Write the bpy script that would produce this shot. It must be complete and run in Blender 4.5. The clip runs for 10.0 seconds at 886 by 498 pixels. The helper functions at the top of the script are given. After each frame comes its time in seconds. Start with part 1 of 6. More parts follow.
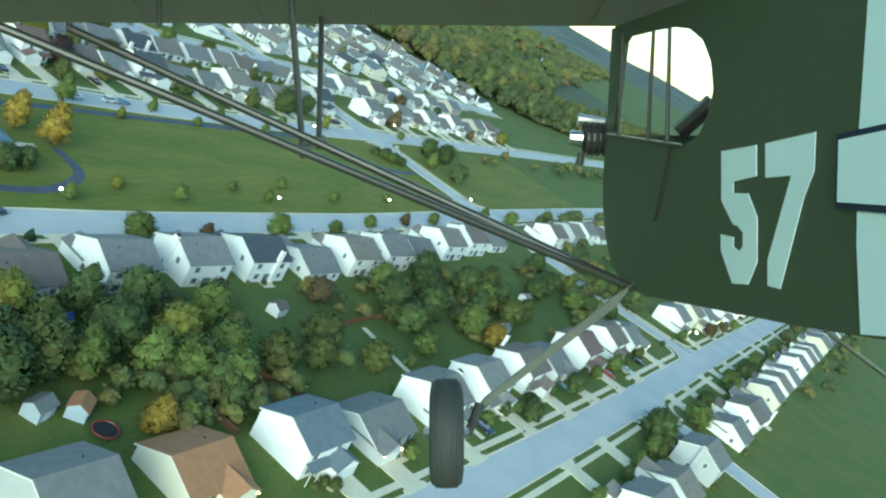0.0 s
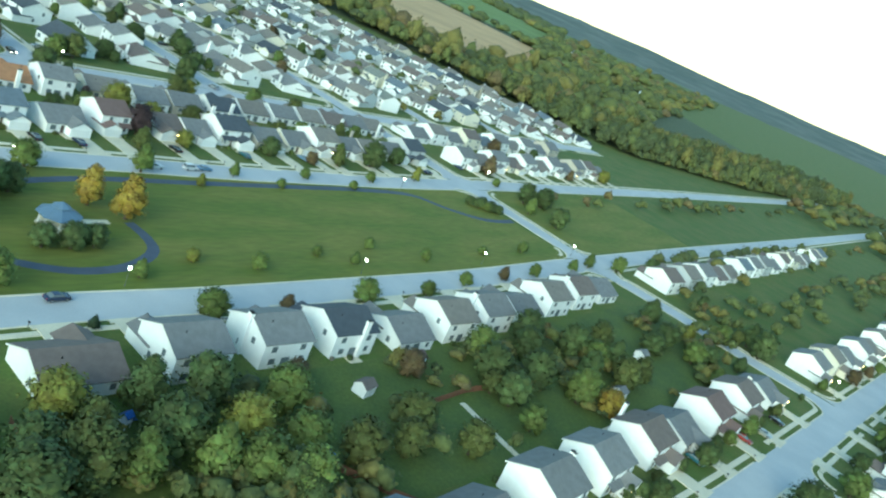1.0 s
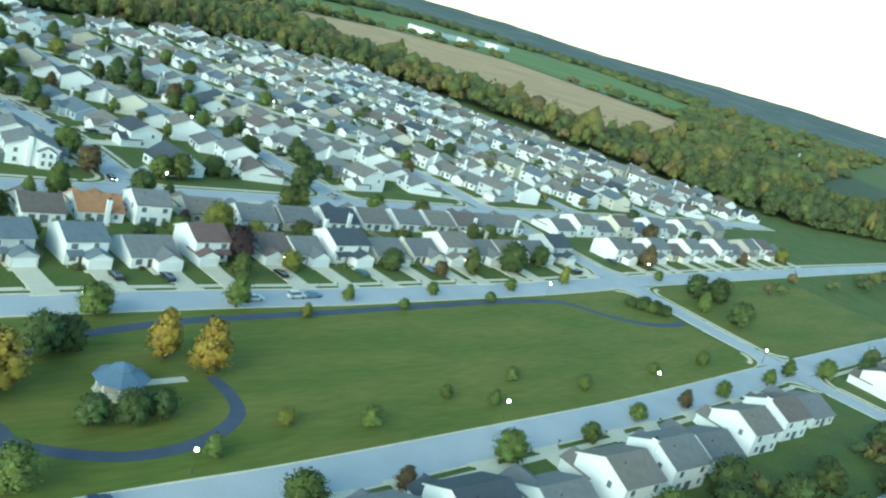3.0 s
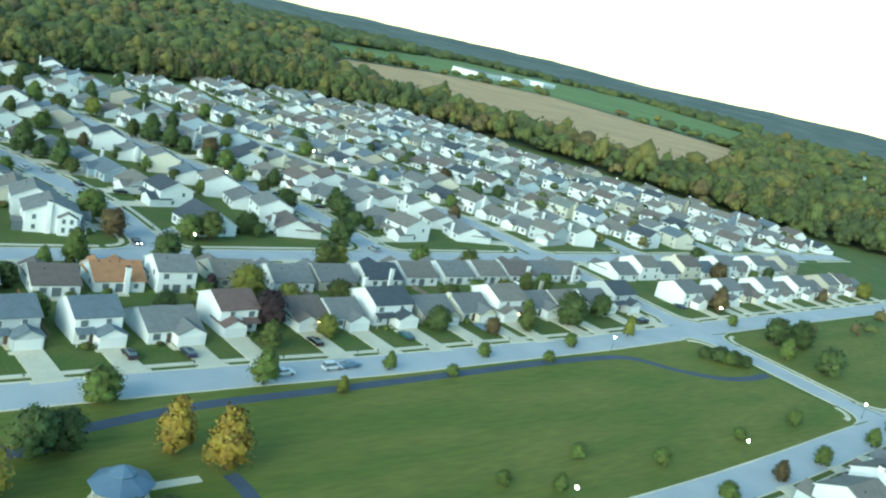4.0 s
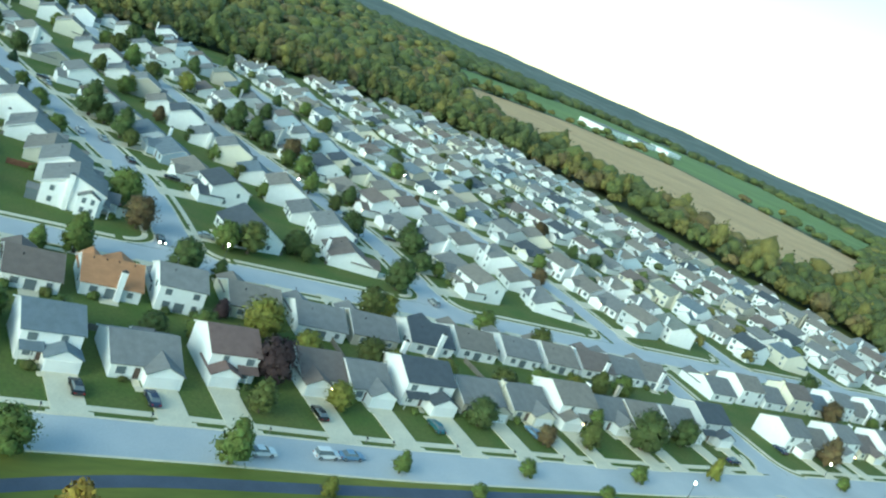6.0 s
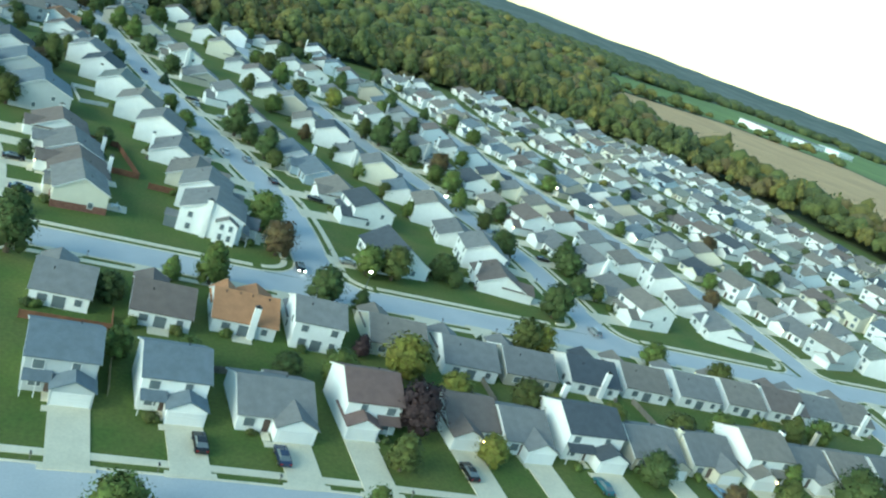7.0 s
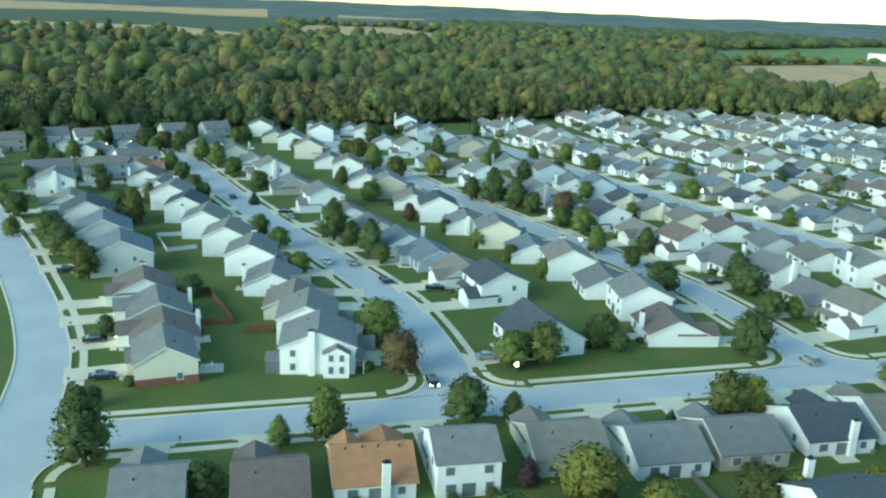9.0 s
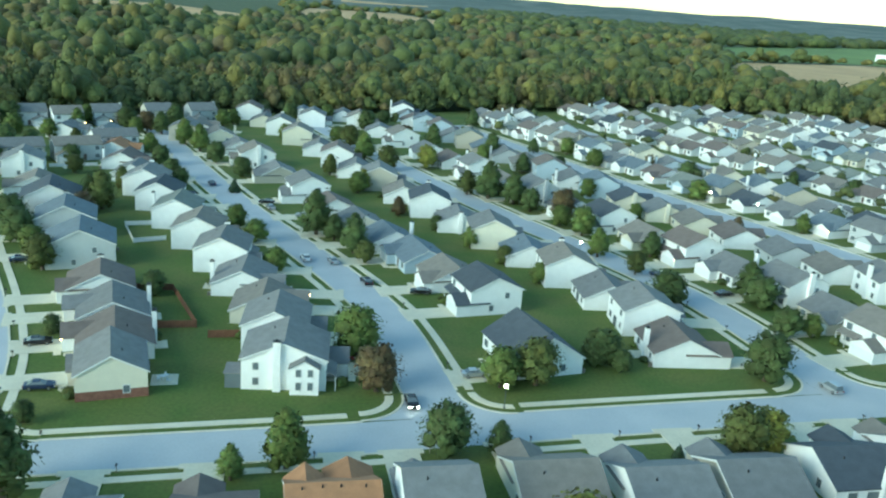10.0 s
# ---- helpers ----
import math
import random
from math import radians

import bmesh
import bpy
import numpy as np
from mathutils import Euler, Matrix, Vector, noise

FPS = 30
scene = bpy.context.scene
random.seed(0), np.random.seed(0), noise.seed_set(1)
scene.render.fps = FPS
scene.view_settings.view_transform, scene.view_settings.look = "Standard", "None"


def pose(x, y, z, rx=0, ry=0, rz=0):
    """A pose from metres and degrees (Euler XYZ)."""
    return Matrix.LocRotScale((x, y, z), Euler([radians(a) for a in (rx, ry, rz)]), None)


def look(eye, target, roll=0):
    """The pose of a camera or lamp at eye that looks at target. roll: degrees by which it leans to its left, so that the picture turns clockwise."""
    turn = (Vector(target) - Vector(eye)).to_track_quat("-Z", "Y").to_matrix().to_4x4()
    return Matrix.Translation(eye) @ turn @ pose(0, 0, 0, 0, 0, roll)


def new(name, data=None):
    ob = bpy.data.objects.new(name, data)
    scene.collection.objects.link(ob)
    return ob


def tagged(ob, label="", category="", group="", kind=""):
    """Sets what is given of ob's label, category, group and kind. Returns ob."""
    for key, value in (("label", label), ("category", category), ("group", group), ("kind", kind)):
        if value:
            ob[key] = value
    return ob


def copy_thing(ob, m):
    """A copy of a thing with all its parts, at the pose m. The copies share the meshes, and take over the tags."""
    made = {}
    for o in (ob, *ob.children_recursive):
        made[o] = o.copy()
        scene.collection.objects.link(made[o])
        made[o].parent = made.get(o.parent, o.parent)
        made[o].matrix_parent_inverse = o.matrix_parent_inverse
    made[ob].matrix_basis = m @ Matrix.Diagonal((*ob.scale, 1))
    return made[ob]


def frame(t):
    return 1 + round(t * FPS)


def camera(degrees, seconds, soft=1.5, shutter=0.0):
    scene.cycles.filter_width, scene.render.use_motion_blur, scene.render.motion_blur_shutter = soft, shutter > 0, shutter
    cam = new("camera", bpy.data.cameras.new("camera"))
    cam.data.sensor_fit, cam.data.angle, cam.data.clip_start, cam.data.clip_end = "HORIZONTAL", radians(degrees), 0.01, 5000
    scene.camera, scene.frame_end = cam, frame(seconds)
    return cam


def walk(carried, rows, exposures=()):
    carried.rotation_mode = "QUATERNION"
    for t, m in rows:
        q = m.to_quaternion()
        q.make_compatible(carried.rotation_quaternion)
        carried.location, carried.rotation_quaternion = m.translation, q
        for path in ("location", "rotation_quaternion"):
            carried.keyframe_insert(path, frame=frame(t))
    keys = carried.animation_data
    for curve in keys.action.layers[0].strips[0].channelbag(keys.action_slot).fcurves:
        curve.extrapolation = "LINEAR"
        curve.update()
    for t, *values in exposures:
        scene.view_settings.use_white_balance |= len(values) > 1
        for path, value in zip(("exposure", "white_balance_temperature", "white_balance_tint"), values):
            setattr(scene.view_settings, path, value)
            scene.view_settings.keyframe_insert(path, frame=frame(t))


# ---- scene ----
from math import sin, cos, tan, pi, hypot, atan2

cam = camera(54.5, 10.0, soft=2.2)
PATH = [
    (0, (-123.18, -150.53, 78.94), (-114.497, -146.489, 76.057), 29.15),
    (0.5, (-114.27, -145.66, 78.08), (-105.849, -141.117, 75.164), 25.24),
    (1, (-105.32, -140.65, 77.13), (-97.291, -135.482, 74.152), 23.84),
    (1.5, (-96.09, -133.76, 75.45), (-88.375, -128.113, 72.515), 21.73),
    (2, (-87.51, -126.88, 74.25), (-80.117, -120.798, 71.366), 19.99),
    (2.5, (-78.94, -119.77, 73.21), (-71.833, -113.313, 70.425), 18.45),
    (2.7, (-75.65, -116.94, 72.79), (-68.633, -110.362, 70.059), 17.67),
    (4, (-55.45, -96.99, 70.55), (-49.042, -89.688, 68.186), 13.12),
    (4.5, (-48.14, -89.79, 70.26), (-41.914, -82.287, 68.052), 11.47),
    (5, (-40.47, -82.59, 70.50), (-34.454, -74.889, 68.390), 11.02),
    (5.2, (-37.51, -79.66, 70.66), (-31.603, -71.867, 68.548), 12.09),
    (6.3, (-24.13, -62.30, 69.24), (-18.904, -54.125, 66.823), 27.54),
    (6.5, (-22.48, -58.49, 68.82), (-17.569, -50.160, 66.271), 27.49),
    (7, (-18.97, -48.49, 67.40), (-14.968, -39.796, 64.526), 20.87),
    (7.5, (-15.25, -41.95, 67.24), (-12.290, -32.808, 64.479), 8.68),
    (8, (-12.06, -33.69, 66.36), (-9.200, -24.482, 63.701), 7.55),
    (8.5, (-8.63, -25.69, 65.65), (-6.066, -16.409, 62.951), 7.15),
    (9, (-5.64, -17.07, 64.75), (-3.252, -7.748, 62.021), 2.42),
    (9.5, (-2.15, -9.55, 63.81), (0.290, -0.259, 61.043), 4.60),
    (10, (0.33, -1.04, 62.76), (2.745, 8.231, 59.911), 4.25),
]
walk(cam, [(t, look(eye, target, roll)) for t, eye, target, roll in PATH], [(0.0, 1.13, 6080, -20)])

# ---------------------------------------------------------------- light
world = bpy.data.worlds.new("world")
scene.world = world
world.use_nodes = True
wn = world.node_tree
sky = wn.nodes.new("ShaderNodeTexSky")
sky.sky_type = 'NISHITA'
sky.sun_disc = False
sky.sun_elevation = radians(15)
sky.sun_rotation = radians(246)
sky.air_density = 1.0
sky.dust_density = 0.3
sky.ozone_density = 1.5
bg = wn.nodes["Background"]
bg.inputs["Strength"].default_value = 0.15
wn.links.new(sky.outputs[0], bg.inputs["Color"])

sun_data = bpy.data.lights.new("sun", 'SUN')
sun_data.energy = 1.45
sun_data.angle = radians(40)
sun_data.color = (1.0, 0.95, 0.89)
sun = new("sun", sun_data)
sun.matrix_world = look((-330, -150, 120), (0, 0, 0))

# ---------------------------------------------------------------- materials


def rgb(c):
    return (c[0], c[1], c[2], 1.0)


def material(name, base, rough=0.8, vary=0.25, scale=1.0, fine=12.0, bump=0.3, dist=0.03, metal=0.0, other=None, per_object=0.0, island=0.0, stripes=None, blotch=(0.35, 0.65), stretch=None):
    """Procedural surface: two scales of noise between base and a second tone, with fine relief."""
    m = bpy.data.materials.new(name)
    m.use_nodes = True
    nt = m.node_tree
    n, li = nt.nodes, nt.links
    b = n["Principled BSDF"]
    b.inputs["Roughness"].default_value = rough
    b.inputs["Metallic"].default_value = metal
    co = n.new("ShaderNodeTexCoord")
    big = n.new("ShaderNodeTexNoise")
    big.inputs["Scale"].default_value = scale
    big.inputs["Detail"].default_value = 4
    small = n.new("ShaderNodeTexNoise")
    small.inputs["Scale"].default_value = fine
    small.inputs["Detail"].default_value = 3
    geo = n.new("ShaderNodeNewGeometry")
    for t in (big, small):
        li.new(geo.outputs["Position"] if scale < 0.5 else co.outputs["Object"], t.inputs["Vector"])
    if stretch:
        for t in (big, small):
            mp = n.new("ShaderNodeMapping")
            mp.inputs["Scale"].default_value = stretch[:3]
            mp.inputs["Rotation"].default_value = (0, 0, radians(stretch[3]))
            li.new(geo.outputs["Position"], mp.inputs["Vector"])
            li.new(mp.outputs[0], t.inputs["Vector"])
    ramp = n.new("ShaderNodeMapRange")
    ramp.inputs["From Min"].default_value, ramp.inputs["From Max"].default_value = blotch
    li.new(big.outputs["Fac"], ramp.inputs["Value"])
    mix = n.new("ShaderNodeMix")
    mix.data_type = 'RGBA'
    second = other or tuple(v * (1 - vary) for v in base)
    mix.inputs[6].default_value = rgb(base)
    mix.inputs[7].default_value = rgb(second)
    li.new(ramp.outputs[0], mix.inputs[0])
    hsv = n.new("ShaderNodeHueSaturation")
    li.new(mix.outputs[2], hsv.inputs["Color"])
    val = n.new("ShaderNodeMapRange")
    val.inputs["From Min"].default_value, val.inputs["From Max"].default_value = 0.25, 0.75
    val.inputs["To Min"].default_value, val.inputs["To Max"].default_value = 1 - vary * 0.6, 1 + vary * 0.6
    li.new(small.outputs["Fac"], val.inputs["Value"])
    value = val.outputs[0]
    for amount, source in ((per_object, "object"), (island, "island")):
        if amount:
            rnd = n.new("ShaderNodeObjectInfo").outputs["Random"] if source == "object" else geo.outputs["Random Per Island"]
            r2 = n.new("ShaderNodeMapRange")
            r2.inputs["To Min"].default_value, r2.inputs["To Max"].default_value = 1 - amount, 1 + amount
            li.new(rnd, r2.inputs["Value"])
            mul = n.new("ShaderNodeMath")
            mul.operation = 'MULTIPLY'
            li.new(value, mul.inputs[0])
            li.new(r2.outputs[0], mul.inputs[1])
            value = mul.outputs[0]
            if source == "island":
                r3 = n.new("ShaderNodeMapRange")
                r3.inputs["To Min"].default_value, r3.inputs["To Max"].default_value = 0.5 - amount * 0.07, 0.5 + amount * 0.05
                li.new(rnd, r3.inputs["Value"])
                li.new(r3.outputs[0], hsv.inputs["Hue"])
    li.new(value, hsv.inputs["Value"])
    li.new(hsv.outputs[0], b.inputs["Base Color"])
    height = small.outputs["Fac"]
    if stripes:
        axis, pitch, depth = stripes
        sep = n.new("ShaderNodeSeparateXYZ")
        li.new(co.outputs["Object"], sep.inputs[0])
        saw = n.new("ShaderNodeMath")
        saw.operation = 'PINGPONG'
        saw.inputs[1].default_value = pitch
        li.new(sep.outputs[axis], saw.inputs[0])
        add = n.new("ShaderNodeMath")
        add.operation = 'MULTIPLY_ADD'
        li.new(saw.outputs[0], add.inputs[0])
        add.inputs[1].default_value = depth / pitch
        li.new(small.outputs["Fac"], add.inputs[2])
        height = add.outputs[0]
    if bump:
        bp = n.new("ShaderNodeBump")
        bp.inputs["Strength"].default_value = bump
        bp.inputs["Distance"].default_value = dist
        li.new(height, bp.inputs["Height"])
        li.new(bp.outputs[0], b.inputs["Normal"])
    return m


def glowing(name, colour, strength):
    m = bpy.data.materials.new(name)
    m.use_nodes = True
    b = m.node_tree.nodes["Principled BSDF"]
    b.inputs["Base Color"].default_value = rgb(colour)
    b.inputs["Emission Color"].default_value = rgb(colour)
    b.inputs["Emission Strength"].default_value = strength
    return m


GRASS = material("grass", (0.083, 0.130, 0.022), 0.95, 0.36, 0.09, 1.7, 0.6, 0.08, other=(0.128, 0.146, 0.034))
FIELD = material("mown_field", (0.118, 0.152, 0.020), 0.95, 0.30, 0.10, 0.9, 0.5, 0.06, other=(0.182, 0.182, 0.034), blotch=(0.38, 0.64), stretch=(0.22, 1.0, 1.0, -4))
CONCRETE_ROAD = material("concrete_road", (0.53, 0.54, 0.55), 0.85, 0.10, 0.10, 3.0, 0.15, 0.01, other=(0.46, 0.48, 0.50))
CONCRETE = material("pale_concrete", (0.74, 0.68, 0.52), 0.85, 0.12, 0.20, 3.0, 0.15, 0.01)
KERB = material("kerb_concrete", (0.76, 0.70, 0.54), 0.85, 0.12, 0.4, 3.0, 0.15, 0.01)
ASPHALT = material("path_asphalt", (0.085, 0.105, 0.150), 0.9, 0.2, 0.2, 5.0, 0.3, 0.01)
TAN_FIELD = material("ripe_crop_field", (0.57, 0.37, 0.18), 0.95, 0.18, 0.012, 0.2, 0.3, 0.2)
FAR_GREEN = material("far_pasture", (0.17, 0.24, 0.055), 0.95, 0.25, 0.006, 0.05, 0.2, 0.3)
SIDING = {
    "white": material("white_lap_siding", (0.84, 0.85, 0.85), 0.55, 0.05, 0.8, 6.0, 0.35, 0.02, stripes=(2, 0.115, 1.0), per_object=0.04),
    "cream": material("cream_lap_siding", (0.70, 0.67, 0.56), 0.55, 0.05, 0.8, 6.0, 0.35, 0.02, stripes=(2, 0.115, 1.0), per_object=0.06),
    "beige": material("beige_lap_siding", (0.48, 0.45, 0.38), 0.55, 0.05, 0.8, 6.0, 0.35, 0.02, stripes=(2, 0.115, 1.0), per_object=0.06),
    "grey": material("pale_grey_lap_siding", (0.48, 0.51, 0.53), 0.55, 0.05, 0.8, 6.0, 0.35, 0.02, stripes=(2, 0.115, 1.0), per_object=0.06),
    "blue": material("pale_blue_lap_siding", (0.44, 0.53, 0.61), 0.55, 0.05, 0.8, 6.0, 0.35, 0.02, stripes=(2, 0.115, 1.0), per_object=0.06),
}


def shingle(name, c, vary=0.16):
    return material(name, c, 0.9, vary, 0.7, 7.0, 0.5, 0.03, stripes=(2, 0.06, 0.8), per_object=0.08)


ROOF = {
    "grey": shingle("grey_shingle", (0.205, 0.208, 0.210)),
    "dark": shingle("charcoal_shingle", (0.075, 0.088, 0.108)),
    "brown": shingle("brown_shingle", (0.180, 0.148, 0.134)),
    "orange": shingle("orange_brown_shingle", (0.40, 0.205, 0.105)),
    "blue": shingle("blue_grey_shingle", (0.155, 0.190, 0.225)),
    "taupe": shingle("taupe_shingle", (0.225, 0.206, 0.184)),
    "green": shingle("green_grey_shingle", (0.220, 0.238, 0.215)),
    "red": shingle("red_brown_shingle", (0.175, 0.118, 0.108)),
}
TRIM = material("white_trim_paint", (0.74, 0.75, 0.75), 0.45, 0.04, 1.0, 8.0, 0.05, 0.005)
BRICK = material("red_brick", (0.24, 0.115, 0.085), 0.85, 0.25, 1.5, 9.0, 0.5, 0.02)
GLASS = material("window_glass", (0.15, 0.18, 0.20), 0.08, 0.1, 0.5, 2.0, 0.0)
DOOR = material("painted_door", (0.10, 0.07, 0.06), 0.5, 0.1, 1.0, 6.0, 0.05, 0.005, per_object=0.4)
METAL = material("dark_metal", (0.05, 0.05, 0.055), 0.4, 0.1, 1.0, 10.0, 0.05, 0.005, metal=0.7)
BARK = material("bark", (0.11, 0.085, 0.06), 0.95, 0.3, 3.0, 20.0, 0.8, 0.05)
FENCE_WOOD = material("red_brown_fence_board", (0.20, 0.095, 0.055), 0.85, 0.25, 1.0, 8.0, 0.4, 0.02, per_object=0.1)
GREY_WOOD = material("weathered_fence_board", (0.22, 0.20, 0.17), 0.9, 0.25, 1.0, 8.0, 0.4, 0.02, per_object=0.1)


def foliage(name, c, second, vary=0.35):
    m = material(name, c, 0.75, vary, 0.35 if vary > 9 else 0.6, 2.0, 0.4, 0.1, other=second, island=0.28, per_object=0.18)
    b = m.node_tree.nodes["Principled BSDF"]
    b.inputs["Specular IOR Level"].default_value = 0.2
    return m


LEAF = {
    "green": foliage("green_leaves", (0.137, 0.177, 0.047), (0.095, 0.129, 0.038)),
    "dark": foliage("dark_green_leaves", (0.086, 0.119, 0.041), (0.063, 0.088, 0.033)),
    "lime": foliage("yellow_green_leaves", (0.215, 0.215, 0.044), (0.150, 0.162, 0.040)),
    "gold": foliage("golden_autumn_leaves", (0.331, 0.232, 0.038), (0.249, 0.191, 0.047)),
    "rust": foliage("rust_autumn_leaves", (0.140, 0.099, 0.047), (0.090, 0.075, 0.040)),
    "purple": foliage("purple_brown_leaves", (0.067, 0.043, 0.047), (0.050, 0.035, 0.038)),
    "conifer": foliage("conifer_needles", (0.057, 0.088, 0.047), (0.043, 0.067, 0.038)),
}
LAMP_GLOW = glowing("lit_lamp_globe", (1.0, 0.93, 0.80), 14.0)
PORCH_GLOW = glowing("lit_porch_lamp", (1.0, 0.62, 0.25), 10.0)

# ---------------------------------------------------------------- mesh building


class Mesh:
    """Collects vertices and faces, with a material slot for each face."""

    def __init__(self):
        self.v, self.f, self.m = [], [], []

    def add(self, verts, faces, slot=0, at=None):
        k = len(self.v)
        if at is not None:
            verts = [at @ Vector(p) for p in verts]
        self.v += [tuple(p) for p in verts]
        self.f += [tuple(i + k for i in f) for f in faces]
        self.m += [slot] * len(faces)
        return self

    def box(self, x0, x1, y0, y1, z0, z1, slot=0, at=None, top=1.0):
        cx, cy = (x0 + x1) / 2, (y0 + y1) / 2
        hx, hy = (x1 - x0) / 2 * top, (y1 - y0) / 2 * top
        v = [(x0, y0, z0), (x1, y0, z0), (x1, y1, z0), (x0, y1, z0),
             (cx - hx, cy - hy, z1), (cx + hx, cy - hy, z1), (cx + hx, cy + hy, z1), (cx - hx, cy + hy, z1)]
        return self.add(v, [(3, 2, 1, 0), (4, 5, 6, 7), (0, 1, 5, 4), (1, 2, 6, 5), (2, 3, 7, 6), (3, 0, 4, 7)], slot, at)

    def prism(self, ring, z0, z1, slot=0, at=None):
        n = len(ring)
        v = [(x, y, z0) for x, y in ring] + [(x, y, z1) for x, y in ring]
        f = [tuple(range(n - 1, -1, -1)), tuple(range(n, 2 * n))] + [(i, (i + 1) % n, (i + 1) % n + n, i + n) for i in range(n)]
        return self.add(v, f, slot, at)

    def tube(self, a, b, r0, r1, n=8, slot=0, caps=True):
        a, b = Vector(a), Vector(b)
        q = (b - a).to_track_quat("Z", "Y")
        v = [a + q @ Vector((cos(2 * pi * i / n) * r0, sin(2 * pi * i / n) * r0, 0)) for i in range(n)]
        v += [b + q @ Vector((cos(2 * pi * i / n) * r1, sin(2 * pi * i / n) * r1, 0)) for i in range(n)]
        f = [(i, (i + 1) % n, (i + 1) % n + n, i + n) for i in range(n)]
        if caps:
            f += [tuple(range(n - 1, -1, -1)), tuple(range(n, 2 * n))]
        return self.add(v, f, slot)

    def lathe(self, profile, n=12, slot=0, at=None):
        v, f = [], []
        for r, z in profile:
            v += [(r * cos(2 * pi * i / n), r * sin(2 * pi * i / n), z) for i in range(n)]
        for k in range(len(profile) - 1):
            f += [(k * n + i, k * n + (i + 1) % n, (k + 1) * n + (i + 1) % n, (k + 1) * n + i) for i in range(n)]
        f += [tuple(range(n - 1, -1, -1)), tuple(range((len(profile) - 1) * n, len(profile) * n))]
        return self.add(v, f, slot, at)

    def object(self, name, mats, parent=None, label="", smooth=False):
        me = bpy.data.meshes.new(name)
        me.from_pydata(self.v, [], self.f)
        for m in mats if isinstance(mats, (list, tuple)) else [mats]:
            me.materials.append(m)
        if any(self.m):
            me.polygons.foreach_set("material_index", self.m)
        if smooth:
            me.polygons.foreach_set("use_smooth", [True] * len(self.f))
        me.update()
        ob = new(name, me)
        if parent:
            ob.parent = parent
        if label:
            ob["label"] = label
        return ob


def thing(name, label, category, group="", kind=""):
    return tagged(new(name), label, category, group, kind)


def glide(points, step=2.0):
    """A smooth line through the points, sampled evenly."""
    p = [Vector((*q, 0)) for q in points]
    p = [p[0] * 2 - p[1]] + p + [p[-1] * 2 - p[-2]]
    out = []
    for i in range(1, len(p) - 2):
        n = max(1, int((p[i + 1] - p[i]).length / step))
        for k in range(n):
            t = k / n
            a, b, c, d = p[i - 1:i + 3]
            out.append(0.5 * (2 * b + (c - a) * t + (2 * a - 5 * b + 4 * c - d) * t * t + (3 * b - a - 3 * c + d) * t ** 3))
    out.append(p[-2])
    return [(q.x, q.y) for q in out]


def side(line, off):
    """The line moved to its left by off metres."""
    out = []
    for i, (x, y) in enumerate(line):
        a, b = line[max(0, i - 1)], line[min(len(line) - 1, i + 1)]
        d = hypot(b[0] - a[0], b[1] - a[1]) or 1
        out.append((x - (b[1] - a[1]) / d * off, y + (b[0] - a[0]) / d * off))
    return out


def ribbon(mesh, line, o0, o1, z0, z1, gaps=()):
    """A raised strip along the line between two offsets, left out near the gaps (x, y, radius)."""
    a, b = side(line, o0), side(line, o1)
    mid = side(line, (o0 + o1) / 2)
    keep = [all(hypot(x - g[0], y - g[1]) > g[2] for g in gaps) for x, y in mid]
    for i in range(len(line) - 1):
        if keep[i] and keep[i + 1]:
            q = [a[i], a[i + 1], b[i + 1], b[i]]
            mesh.prism(q[::-1], z0, z1)
    return mesh


def nearest(line, x, y):
    return min(hypot(p[0] - x, p[1] - y) for p in line)


# ---------------------------------------------------------------- ground and streets
g = Mesh()
g.add([(-6000, -6000, 0), (6000, -6000, 0), (6000, 6000, 0), (-6000, 6000, 0)], [(0, 1, 2, 3)])
tagged(g.object("ground", GRASS), "dark green grass of yards and verges", "ground", kind="structure")

WIDE = 4.5
BEND = [(0, 112), (0, 126), (-0.9, 150), (-3.7, 168), (-13.2, 200), (-25.2, 235), (-39, 283), (-47.7, 318), (-62, 375), (-70, 410)]


def northward(x, south=()):
    """A street that leaves the cross street northwards and bends to the west like its neighbours."""
    return glide(list(south) + [(x + dx, y + 0.02 * (x - 32)) for dx, y in BEND])


